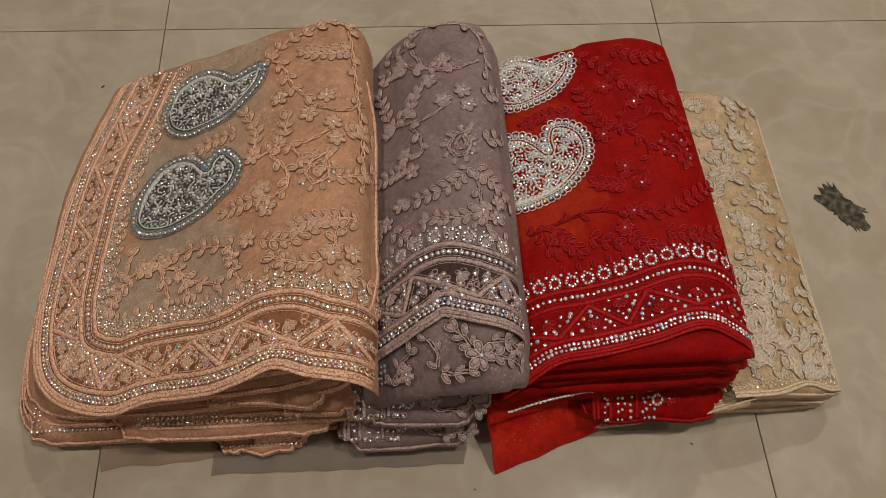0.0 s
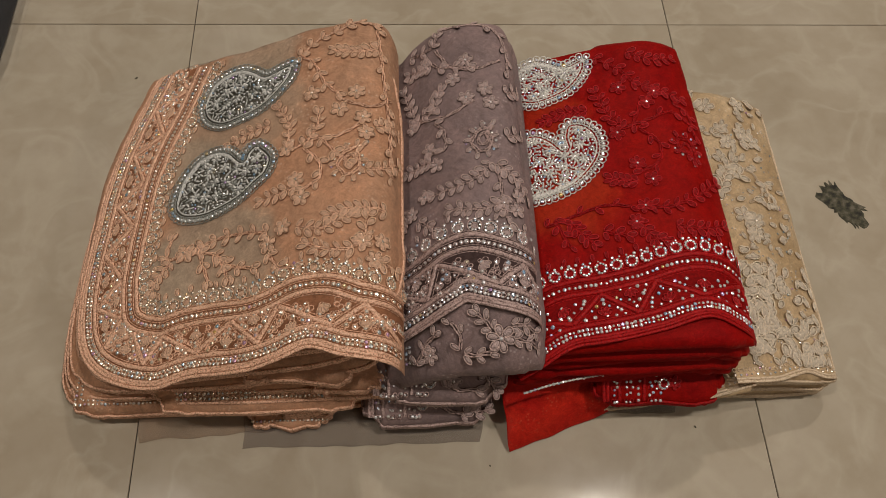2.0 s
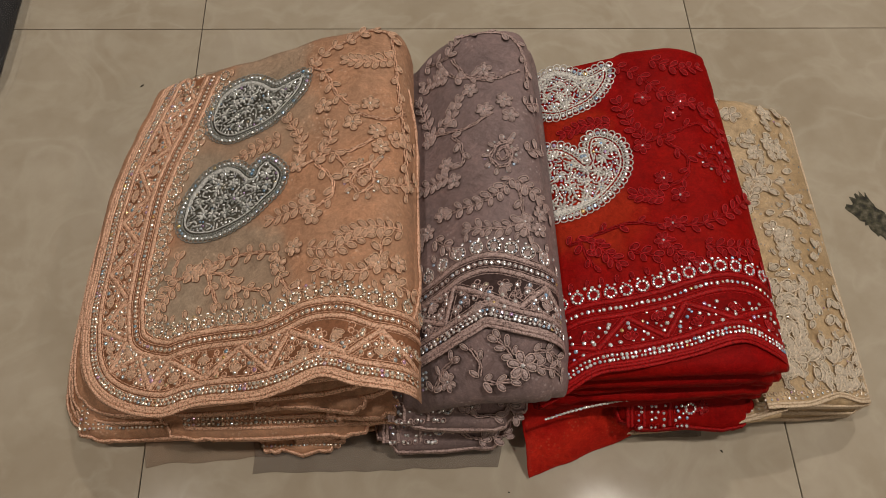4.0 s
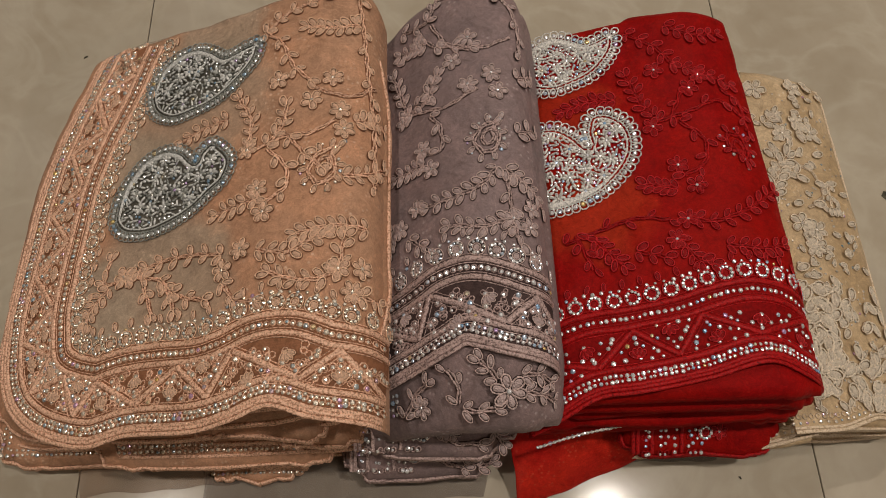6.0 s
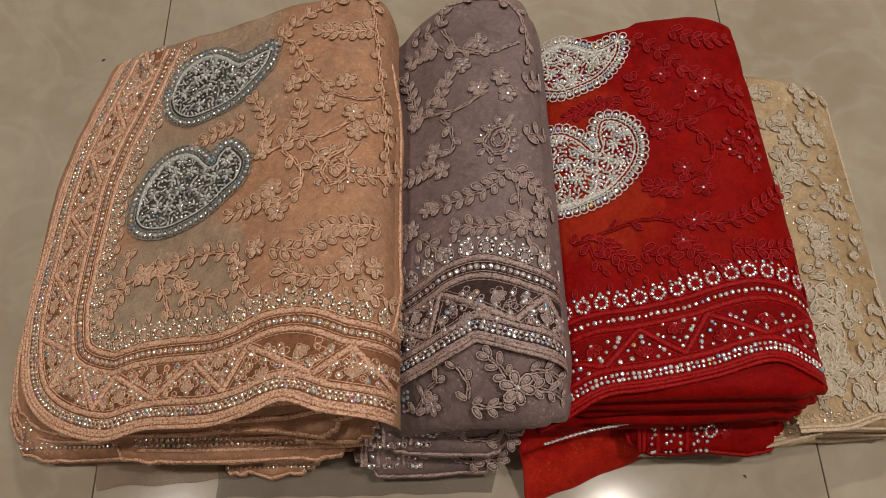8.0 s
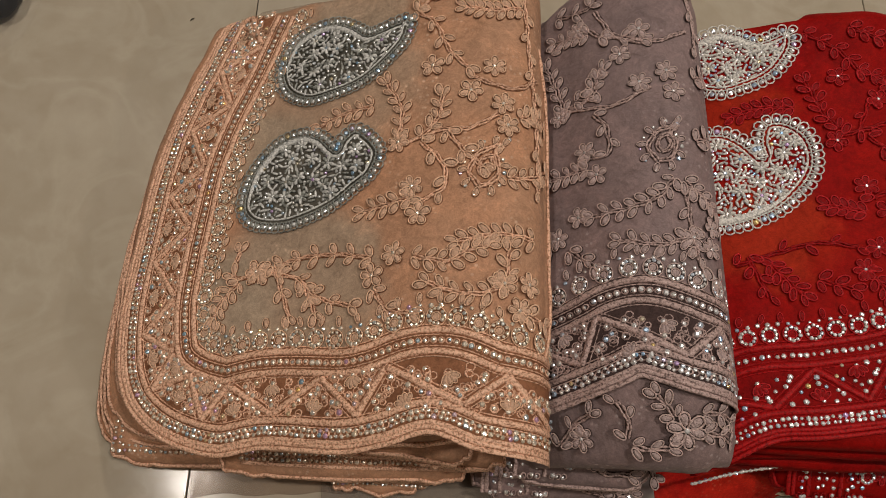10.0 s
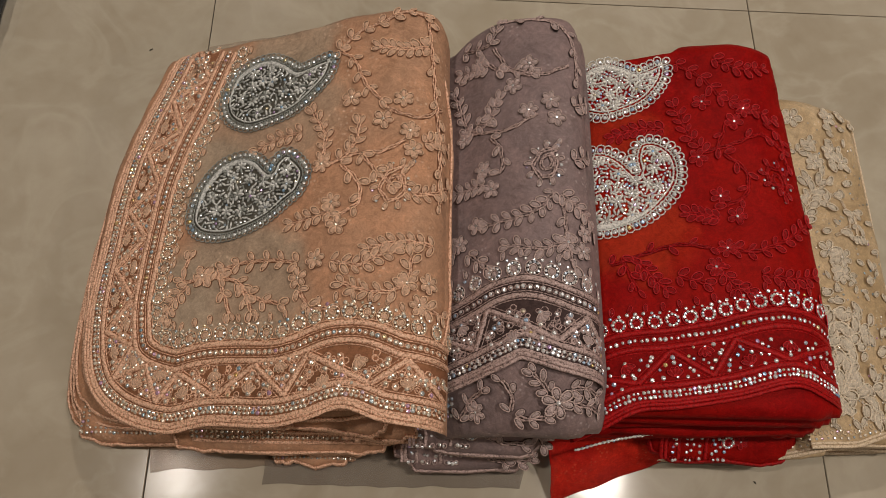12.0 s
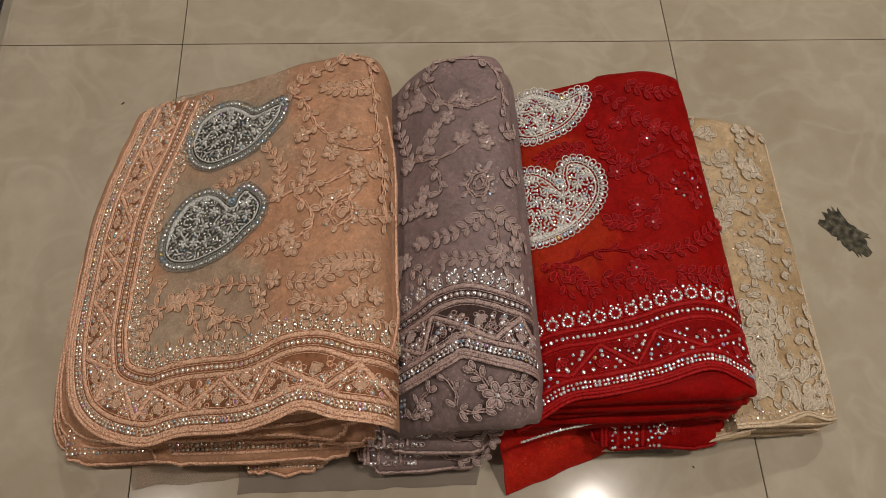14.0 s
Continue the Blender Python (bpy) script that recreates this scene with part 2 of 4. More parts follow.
def tube(b, pts, r, up=None, sides=5, closed=False, slot=0, flat=1.0, knot=0.0):
    """A cord along 3D points. flat: height over width; knot: how much it swells stitch by stitch."""
    p = np.array(pts, float)
    n = len(p)
    t = np.roll(p, -1, 0) - np.roll(p, 1, 0) if closed else np.gradient(p, axis=0)
    t /= np.linalg.norm(t, axis=1)[:, None] + 1e-12
    u = np.tile([0, 0, 1.0], (n, 1)) if up is None else np.array(up, float)
    side = np.cross(t, u)
    side /= np.linalg.norm(side, axis=1)[:, None] + 1e-12
    u = np.cross(side, t)
    a = np.arange(sides) * 2 * np.pi / sides
    rr = np.full(n, r) if np.isscalar(r) else np.array(r)
    rr = rr * (1 + knot * np.where(np.arange(n) % 2, 1, -1))
    ring = p[:, None] + rr[:, None, None] * (np.cos(a)[None, :, None] * side[:, None] + flat * np.sin(a)[None, :, None] * u[:, None])
    faces = []
    for i in range(n if closed else n - 1):
        j = (i + 1) % n
        for k in range(sides):
            m = (k + 1) % sides
            faces.append((i * sides + k, i * sides + m, j * sides + m, j * sides + k))
    b.add(ring.reshape(-1, 3), faces, slot)


def gem(b, c, n, r, rng, slot=0):
    """One cut stone: a six-sided crown with a flat table, set a little askew."""
    n = Vector(n) + Vector((rng.uniform(-.3, .3), rng.uniform(-.3, .3), 0))
    n.normalize()
    s = n.orthogonal().normalized()
    t = n.cross(s)
    a0 = rng.uniform(0, 1)
    c = Vector(c)
    v = []
    for rad, h, turn in ((1.0, 0.0, 0), (0.98, 0.30, 0), (0.78, 0.55, 0.5), (0.42, 0.74, 0)):
        for k in range(6):
            a = a0 + (k + turn) * math.pi / 3
            v.append(c + r * (rad * (math.cos(a) * s + math.sin(a) * t) + h * n))
    f = [(18, 19, 20, 21, 22, 23)]
    for k in range(6):
        m = (k + 1) % 6
        f += [(k, m, 6 + m, 6 + k), (6 + k, 6 + m, 12 + k), (6 + m, 12 + m, 12 + k), (12 + k, 12 + m, 18 + m), (18 + k, 12 + k, 18 + m)]
    b.add(v, f, slot, True)


# ---- small embroidered pieces, flat, one unit long or wide ----
def loop_points(n, wide, tip=0.0):
    """A closed drop, pointed at its foot; tip: how far it narrows to its head."""
    a = np.linspace(0, 2 * np.pi, n, endpoint=False)
    x = 0.5 - 0.5 * np.cos(a)
    y = wide * np.sin(a) * (0.72 + 0.55 * x) * (1 - tip * (x - 0.5))
    return np.stack([x, y, np.zeros(n)], 1)


def petal_shape(b, m, wide, tip, size, x0, cord, pad, dark, r):
    """One stitched petal or leaf: a dark backing that paints its shade, a domed satin pad, a cord round it. m: its
    turn.
    """
    # dark outline wider than the petal, painting the shade at its edge
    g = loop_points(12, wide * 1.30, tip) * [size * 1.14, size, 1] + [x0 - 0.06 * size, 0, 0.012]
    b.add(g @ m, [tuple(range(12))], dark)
    p = loop_points(14, wide, tip) * [size, size, 1] + [x0, 0, 0.11 * size + 0.01]
    tube(b, p @ m, r, sides=5, closed=True, slot=cord, knot=0.15)
    q = loop_points(12, wide * 0.72, tip) * [size * 0.76, size, 1] + [x0 + 0.13 * size, 0, 0.06 * size + 0.02]
    w = loop_points(12, wide * 0.45, tip) * [size * 0.50, size, 1] + [x0 + 0.27 * size, 0, 0.17 * size + 0.02]
    b.add([*(q @ m), *(w @ m), np.array((x0 + 0.55 * size, 0, 0.02 + 0.20 * size)) @ m], [(i, (i + 1) % 12, 12 + (i + 1) % 12, 12 + i) for i in range(12)] + [(12 + i, 12 + (i + 1) % 12, 24) for i in range(12)], pad)


def leaf_mesh(name, thread, wide=0.32, fill=True):
    b = Build()
    petal_shape(b, np.eye(3), wide, 0.35, 1.0, 0.0, 0, 1, 2, 0.055 if fill else 0.065)
    return b.mesh(name, thread)


def flower_mesh(name, thread, stone, petals=5, seed=0):
    rng = random.Random(seed)
    b = Build()
    for k in range(petals):
        a = k * 2 * math.pi / petals + rng.uniform(-.12, .12)
        m = np.array([[math.cos(a), math.sin(a), 0], [-math.sin(a), math.cos(a), 0], [0, 0, 1]])
        petal_shape(b, m, 0.34 if petals == 5 else 0.29, 0.0, rng.uniform(0.42, 0.5), 0.05, 0, 1, 2, 0.026)
    gem(b, (0, 0, 0.04), (0, 0, 1), 0.085, rng, 3)
    return b.mesh(name, [*thread, stone])


def rosette_mesh(name, thread, stone, seed=0):
    """A ring of stones round an open eye with a small pad."""
    rng = random.Random(seed)
    b = Build()
    a = np.linspace(0, 2 * np.pi, 14, endpoint=False)
    # dark disc painting shade between the stones and cords
    b.add(np.stack([0.56 * np.cos(a), 0.56 * np.sin(a), np.full(14, 0.012)], 1), [tuple(range(14))], 2)
    for r, w in ((0.52, 0.035), (0.24, 0.035)):
        tube(b, np.stack([r * np.cos(a) * rng.uniform(.94, 1.04), r * np.sin(a), np.full(14, 0.04)], 1), w, sides=4, closed=True)
    b.add([*np.stack([0.18 * np.cos(a), 0.18 * np.sin(a), np.full(14, 0.02)], 1), (0, 0, 0.08)], [(i, (i + 1) % 14, 14) for i in range(14)], 1)
    n = rng.choice((9, 10, 11))
    for k in range(n):
        t = k * 2 * math.pi / n + rng.uniform(-.08, .08)
        f = rng.uniform(0.36, 0.41)
        gem(b, (f * math.cos(t), f * math.sin(t), 0.05), (0, 0, 1), rng.uniform(0.10, 0.135), rng, 3)
    return b.mesh(name, [*thread, stone])


# ---- a cloth's lie and its embroidery ----
class Lie:
    """The upper side of one folded cloth: its height over the plan, its cords, leaves and stones."""

    def __init__(self, thing, xs, zs, back, cloth, thread, stone, seed, height=None, most=9.0):
        thread, petal = (thread, [thread] * 3) if not isinstance(thread, tuple) else (thread[0], thread[1:])
        self.thing, self.xs, self.zs, self.back = thing, xs, zs, back
        self.cloth, self.thread, self.stone = cloth, thread, stone
        self.rng = random.Random(seed)
        self.seed = seed * 7.3
        self.leaf = [leaf_mesh("leaf", petal, w) for w in (0.235, 0.27, 0.30)]
        self.bud = leaf_mesh("leaf", petal, 0.3, False)
        self.flower = [flower_mesh("flower", petal, stone, n, n + seed) for n in (5, 6)]
        self.rosette = [rosette_mesh("rosette", petal, stone, seed + k) for k in range(5)]
        self.cords, self.under = Build(), Build()
        self.dark = petal[2]
        self.height, self.most = height, most

    def z(self, x, y):
        if self.height:
            return self.height(x, y)
        z = float(np.interp(x, self.xs, self.zs))
        e = max(0.0, (y - (self.back - 0.022)) / 0.022)
        z -= 0.020 * min(e, 1.3) ** 2
        z += 0.0032 * noise.noise((x * 14 + self.seed, y * 11, 0)) + 0.0017 * noise.noise((x * 42 + self.seed, y * 45, 3))
        return z

    def at(self, x, y, lift=0.0):
        h = 0.004
        n = Vector((-(self.z(x + h, y) - self.z(x - h, y)) / (2 * h), -(self.z(x, y + h) - self.z(x, y - h)) / (2 * h), 1)).normalized()
        return Vector((x, y, self.z(x, y))) + lift * n, n

    def set(self, name, me, x, y, angle, size, lift=0.0004):
        x = min(x, self.most)
        p, n = self.at(x, y, lift)
        ax = Vector((math.cos(angle), math.sin(angle), 0))
        ax = (ax - n * ax.dot(n)).normalized()
        m = Matrix((ax, n.cross(ax), n)).transposed().to_4x4()
        m.translation = p
        ob = part(name, me, self.thing)
        ob.matrix_basis = m @ Matrix.Diagonal((size, size, size, 1))
        return ob

    def cord(self, line, r=0.00082, b=None, double=True, knot=0.3):
        """A plied cord laid along a plan line."""
        b = b or self.cords
        line = np.array([q for q in line if q[0] <= self.most])
        if len(line) < 2:
            return
        n = max(6, int(length(line) / 0.0018))
        p = smooth_line(line, n)
        t = np.gradient(p, axis=0)
        t /= np.linalg.norm(t, axis=1)[:, None] + 1e-12
        if double:
            # shade beside the cord, laid as a dark strip
            self.ground(p, r * 4.4)
        for k in ((-1, 1) if double else (0,)):
            wob = k * r * 1.25 * (0.75 + 0.5 * np.sin(np.arange(n) * 0.9 + k))
            q = p + np.stack([-t[:, 1], t[:, 0]], 1) * wob[:, None]
            pn = [self.at(x, y, r * 0.8) for x, y in q]
            tube(b, [a for a, _ in pn], r, [c for _, c in pn], 4, knot=knot)

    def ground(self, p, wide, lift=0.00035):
        """A dark strip under a plan line: a border's own dark ground, or painted shade along a cord."""
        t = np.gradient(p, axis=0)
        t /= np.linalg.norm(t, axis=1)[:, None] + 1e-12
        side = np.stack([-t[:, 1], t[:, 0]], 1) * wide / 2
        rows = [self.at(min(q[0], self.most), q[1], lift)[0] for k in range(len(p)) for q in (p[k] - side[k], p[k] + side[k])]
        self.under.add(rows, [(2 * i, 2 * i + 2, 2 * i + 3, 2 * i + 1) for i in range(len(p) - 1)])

    def vine(self, line, leaves=0, size=0.0084, both=True, bud=False):
        """A stem with leaves in pairs or on alternate sides."""
        self.cord(line)
        if not leaves:
            return
        leaves = round(leaves * 1.2)
        p = smooth_line(line, leaves + 1)
        t = np.gradient(p, axis=0)
        for i in range(leaves + 1):
            a = math.atan2(t[i, 1], t[i, 0])
            for s in ((-1, 1) if both else ((-1) ** i,)):
                spread = s * self.rng.uniform(0.65, 0.95)
                if i == leaves:
                    spread *= 0.45
                z = size * self.rng.uniform(0.85, 1.12)
                me = self.bud if bud and self.rng.random() < 0.5 else self.rng.choice(self.leaf)
                off = 0.0010 * s
                self.set("leaf", me, p[i, 0] - off * math.sin(a), p[i, 1] + off * math.cos(a), a + spread, z)

    def bloom(self, x, y, size=0.018):
        self.set("flower", self.rng.choice(self.flower), x, y, self.rng.uniform(0, 6), size)

    def stones(self, name, pts, r=0.0012, label="", mats=None):
        b = Build()
        for x, y in pts:
            x, y = x + self.rng.uniform(-1, 1) * r * 0.35, y + self.rng.uniform(-1, 1) * r * 0.35
            if x > self.most:
                continue
            p, n = self.at(x, y, 0.0003)
            gem(b, p, n, r * self.rng.uniform(0.8, 1.3), self.rng)
        return part(name, b.mesh(name, [mats or self.stone], False), self.thing, label, "stuff")

    def band(self, name, line, wide, high=0.6, label=""):
        """A padded satin strip."""
        n = max(8, int(length(line) / 0.0016))
        p = smooth_line(line, n)
        pn = [self.at(min(x, self.most), y, 0.0002) for x, y in p if x < self.most + 0.0015]
        n = len(pn)
        if n < 3:
            return None
        b = Build()
        rr = wide / 2 * (1 + 0.10 * np.random.RandomState(int(self.seed) + n).randn(n).clip(-1.5, 1.5))
        tube(b, [a for a, _ in pn], rr, [c for _, c in pn], 7, flat=high, knot=0.05)
        return part(name, b.mesh(name, [self.thread]), self.thing, label)

    def done(self):
        # border ground and painted cord shade share one dark material
        if self.under.f:
            part("ground_and_shade", self.under.mesh("ground_and_shade", [self.dark]), self.thing, "", "stuff")
        if self.cords.f:
            part("cord_work", self.cords.mesh("cord_work", [self.thread]), self.thing, "", "stuff")


def inset(line, d, n=160):
    """The plan line moved to its left by d."""
    p = smooth_line(line, n)
    t = np.gradient(p, axis=0)
    for _ in range(6):
        t = 0.5 * t + 0.25 * (np.roll(t, 1, 0) + np.roll(t, -1, 0)) if len(t) > 2 else t
        t[0], t[-1] = t[1], t[-2]
    t /= np.linalg.norm(t, axis=1)[:, None] + 1e-12
    return p + d * np.stack([-t[:, 1], t[:, 0]], 1)


def along(line, step):
    return smooth_line(line, max(2, int(length(line) / step)))


def border(lie, hem, scale=1.0, tooth=0.030, rings=True, start=0.0, fill=True):
    """The worked border on the left of the hem line: satin hem, stone rows, zigzag field, ring row."""
    s = scale
    L = lambda d: inset(hem, d * s)
    n = 220
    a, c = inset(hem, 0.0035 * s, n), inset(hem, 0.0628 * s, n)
    # the border's own darker worked ground
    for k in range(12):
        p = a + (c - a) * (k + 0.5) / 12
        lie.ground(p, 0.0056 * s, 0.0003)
    for d in (0.0012, 0.0042, 0.0066):
        lie.band("hem_ridge", L(d), 0.0030 * s)
    for d in (0.0178, 0.0475, 0.0605):
        lie.band("satin_band", L(d), 0.0042 * s, 0.6)
        lie.cord(L(d + 0.0031), 0.00045, double=False)
        lie.cord(L(d - 0.0031), 0.00045, double=False)
    lie.stones("beading", [*along(L(0.0100), 0.0036 * s), *along(L(0.0133), 0.0036 * s)], 0.0015 * s)
    lie.stones("beading", along(L(0.0540), 0.0044 * s), 0.0016 * s)
    # small rings of cord round the stones
    for d, st in ((0.0117, 0.0036), (0.054, 0.0044)):
        for x, y in along(L(d), st * s):
            ring_cord(lie, x, y, 0.0018 * s)
    inner, outer = L(0.0210), L(0.0445)
    count = max(2, round(length(inset(hem, 0.033 * s)) / (tooth * s)))
    k = np.linspace(0, len(inner) - 1, 2 * count + 1).astype(int)
    zig = [(inner if i % 2 == 0 else outer)[j] for i, j in enumerate(k)]
    stones = []
    for i in range(len(zig) - 1):
        a, c = zig[i], zig[i + 1]
        lie.band("zigzag_band", [a, c], 0.0042 * s, 0.65)
        side = np.array([-(c - a)[1], (c - a)[0]]) / (np.linalg.norm(c - a) + 1e-9) * 0.0034 * s
        lie.cord([a + side, c + side], 0.00042, double=False)
        lie.cord([a - side, c - side], 0.00042, double=False)
        if i:
            m = (zig[i - 1] + zig[i + 1]) / 2
            apex = zig[i]
            wide = zig[i + 1] - zig[i - 1]
            up = math.atan2(*(apex - m)[::-1])
            for turn in (-0.9, -0.3, 0.3, 0.9):
                lie.set("leaf", lie.leaf[0], *(m + (apex - m) * 0.10), up + turn, 0.0075 * s)
            for f, g in ((0.06, 0.30), (0.06, -0.30), (0.05, 0.17), (0.05, -0.17), (0.08, 0), (0.36, 0.20), (0.36, -0.20), (0.50, 0.09), (0.50, -0.09), (0.58, 0), (0.26, 0.26), (0.26, -0.26), (0.74, 0)):
                q = m + (apex - m) * f + wide * g
                if lie.rng.random() < 0.94:
                    stones.append(q + np.array([lie.rng.uniform(-1, 1), lie.rng.uniform(-1, 1)]) * 0.0007)
                if fill:
                    ring_cord(lie, q[0], q[1], lie.rng.uniform(0.0018, 0.0024) * s)
                    ring_cord(lie, q[0] + lie.rng.uniform(-.004, .004), q[1] + lie.rng.uniform(-.004, .004), lie.rng.uniform(0.0014, 0.0026) * s)
                    ring_cord(lie, q[0] + lie.rng.uniform(-.003, .003), q[1] + lie.rng.uniform(-.003, .003), lie.rng.uniform(0.0012, 0.0024) * s)
    # dense work where the field runs out at both ends
    if fill:
        field = inset(hem, 0.033 * s)
        for p in (*field[:14], *field[-6:]):
            for _ in range(3):
                q = p + np.array([lie.rng.uniform(-1, 1), lie.rng.uniform(-0.4, 0.4)]) * 0.010 * s
                ring_cord(lie, q[0], q[1], lie.rng.uniform(0.0016, 0.0026) * s)
                stones.append(q)
    lie.stones("stone_field", stones, 0.0016 * s)
    if rings:
        for i, (x, y) in enumerate(along(L(0.0685), 0.0122 * s)):
            lie.set("rosette", lie.rng.choice(lie.rosette), x, y, lie.rng.uniform(0, 6), 0.0118 * s)
        for i, (x, y) in enumerate(along(L(0.0765), 0.0122 * s)):
            lie.set("leaf", lie.rng.choice(lie.leaf), x, y, math.pi / 2 + lie.rng.uniform(-.5, .5), 0.007 * s)
        lie.stones("stone_edging", [p for p in along(L(0.0755), 0.0061 * s)], 0.0014 * s)


def ring_cord(lie, x, y, r):
    if x > lie.most:
        return
    a = np.linspace(0, 2 * np.pi, 7, endpoint=False) + x * 900
    pn = [lie.at(x + r * math.cos(t), y + r * math.sin(t), 0.0003) for t in a]
    tube(lie.cords, [p for p, _ in pn], 0.00058, [c for _, c in pn], 3, closed=True)


def inside(p, ring):
    """Whether a plan point lies within a closed line."""
    x, y = p
    hit_ = False
    for (ax, ay), (bx, by) in zip(ring, np.roll(ring, -1, 0)):
        if (ay > y) != (by > y) and x < (bx - ax) * (y - ay) / (by - ay) + ax:
            hit_ = not hit_
    return hit_


CURL = [(0.91, 0.17), (0.98, -0.05), (0.88, -0.19), (0.74, -0.23), (0.58, -0.26), (0.40, -0.25), (0.21, -0.20), (0.04, -0.08), (-0.01, 0.07), (0.06, 0.21), (0.19, 0.34), (0.39, 0.42), (0.57, 0.38), (0.67, 0.27), (0.73, 0.11), (0.79, 0.16)]
DROP = [(1.0, 0.0), (0.92, -0.14), (0.76, -0.24), (0.58, -0.30), (0.36, -0.29), (0.15, -0.23), (0.02, -0.07), (0.0, 0.09), (0.05, 0.22), (0.17, 0.35), (0.35, 0.38), (0.51, 0.33), (0.62, 0.21), (0.70, 0.08), (0.80, 0.05), (0.92, 0.04)]
HOOK = [(0.34, 0.48), (0.49, 0.40), (0.58, 0.24), (0.62, 0.05), (0.68, 0.20), (0.80, 0.31), (0.94, 0.24), (1.01, 0.06), (0.95, -0.14), (0.80, -0.29), (0.55, -0.38), (0.31, -0.39), (0.09, -0.34), (-0.03, -0.24), (-0.03, -0.05), (0.09, 0.26), (0.22, 0.44)]


def paisley(lie, shape, x, y, size, angle, thread, white, stone, pad, label, petal=0.0062, step=0.0042, ways=0.5, heavy=0.0024, flowers=14):
    """A paisley patch: padded ground, a rim of stone-set loops, a white inner line, tufts and stones. x, y: its round end."""
    ca, sa = math.cos(angle), math.sin(angle)
    q = [(x + size * (u * ca - v * sa), y + size * (u * sa + v * ca)) for u, v in shape]
    ring = smooth_line(q[-2:] + q + q[:2], 240)
    i0 = int(np.argmin(np.linalg.norm(ring[:60] - q[0], axis=1)))
    i1 = 180 + int(np.argmin(np.linalg.norm(ring[180:] - q[0], axis=1)))
    ring = ring[i0:i1]
    body = [p for p in inset(np.vstack([ring, ring[:1]]), -0.0016, 120)]
    g = Build()
    bm = bmesh.new()
    vs = [bm.verts.new((p[0], p[1], 0)) for p in body[:-1]]
    bm.faces.new(vs)
    bmesh.ops.triangulate(bm, faces=bm.faces)
    bmesh.ops.subdivide_edges(bm, edges=bm.edges, cuts=2, use_grid_fill=True)
    bm.verts.index_update()
    g.add([lie.at(v.co.x, v.co.y, 0.0009)[0] for v in bm.verts], [tuple(v.index for v in f.verts) for f in bm.faces])
    bm.free()
    patch = part("paisley_patch", g.mesh("paisley_patch", [pad]), lie.thing, label)
    c, h, gems = Build(), Build(), Build()
    rim = smooth_line(np.vstack([ring, ring[:1]]), int(length(ring) / step))[:-1]
    t = np.roll(rim, -1, 0) - np.roll(rim, 1, 0)
    for p, d in zip(rim, t):
        d = np.array([-d[1], d[0]]) / (np.linalg.norm(d) + 1e-9)
        a = math.atan2(d[1], d[0]) + lie.rng.uniform(-.1, .1)
        loop = loop_points(10, 0.30, -0.5) * petal * 1.15 - [petal * 0.40, 0, 0]
        pn = [lie.at(p[0] + k[0] * math.cos(a) - k[1] * math.sin(a), p[1] + k[0] * math.sin(a) + k[1] * math.cos(a), 0.0016) for k in loop]
        tube(c, [m for m, _ in pn], petal * 0.075, [m for _, m in pn], 5, closed=True, knot=0.15)
        m, n = lie.at(p[0] + d[0] * petal * 0.15, p[1] + d[1] * petal * 0.15, 0.0012)
        gem(gems, m, n, petal * 0.27, lie.rng)
    inner = inset(np.vstack([ring, ring[:1]]), -0.0050, 130)
    inner = np.array([p for p in inner if inside(p, ring)])
    # a satin spine along the hollow side, a thin pale line along the round side
    n = len(inner)
    w = np.array([0.0008 + (heavy - 0.0008) * max(0.0, math.sin(math.pi * min(1.0, max(0.0, (k / n - 0.52) / 0.44)))) for k in range(n)])
    pn = [lie.at(p[0], p[1], 0.0016) for p in inner]
    tube(h, [m for m, _ in pn], w, [m for _, m in pn], 6, flat=0.7, knot=0.16, closed=True)
    pn = [lie.at(p[0], p[1], 0.0016) for p in inset(np.vstack([ring, ring[:1]]), -0.0022, 130)]
    tube(c, [m for m, _ in pn], 0.0006, [m for _, m in pn], 4, closed=True)
    # inside: small stitched daisies and stones, packed without overlap
    lo, hi = ring.min(0), ring.max(0)
    kept = []
    for _ in range(4200):
        p = np.array([lie.rng.uniform(lo[0], hi[0]), lie.rng.uniform(lo[1], hi[1])])
        big = len(kept) < flowers
        room = (0.0050 if big else 0.0015) * (0.85 if ways > 0.9 else 1.0)
        if not inside(p, inner) or np.linalg.norm(inner - p, axis=1).min() < room * 0.6 or any(np.linalg.norm(p - q) < room + u for q, u in kept):
            continue
        kept.append((p, room * 0.8))
        m, nn = lie.at(p[0], p[1], 0.0012)
        if big:
            a0 = lie.rng.uniform(0, 6.3)
            for k in range(7):
                a = a0 + k * 0.9
                e = [lie.at(p[0] + u * math.cos(a), p[1] + u * math.sin(a), 0.0014 + 0.0006 * math.sin(u * 550)) for u in (0.0012, 0.0026, 0.0040, 0.0052)]
                tube(h if lie.rng.random() < ways else c, [v for v, _ in e], [0.0006, 0.0013, 0.0014, 0.0006], [v for _, v in e], 5)
            gem(gems, m, nn, 0.0017, lie.rng)
        elif lie.rng.random() < 0.5:
            gem(gems, m, nn, lie.rng.uniform(0.0011, 0.0016), lie.rng)
        else:
            a = lie.rng.uniform(0, 6.3)
            e = [lie.at(p[0] + u * math.cos(a), p[1] + u * math.sin(a), 0.0016) for u in np.linspace(-0.0026, 0.0026, 4)]
            tube(h if lie.rng.random() < ways else c, [v for v, _ in e], [0.0005, 0.0010, 0.0010, 0.0005], [v for _, v in e], 4)
    part("looped_rim", c.mesh("looped_rim", [thread]), patch, "", "stuff")
    part("corded_curl", h.mesh("corded_curl", [white]), patch, "", "stuff")
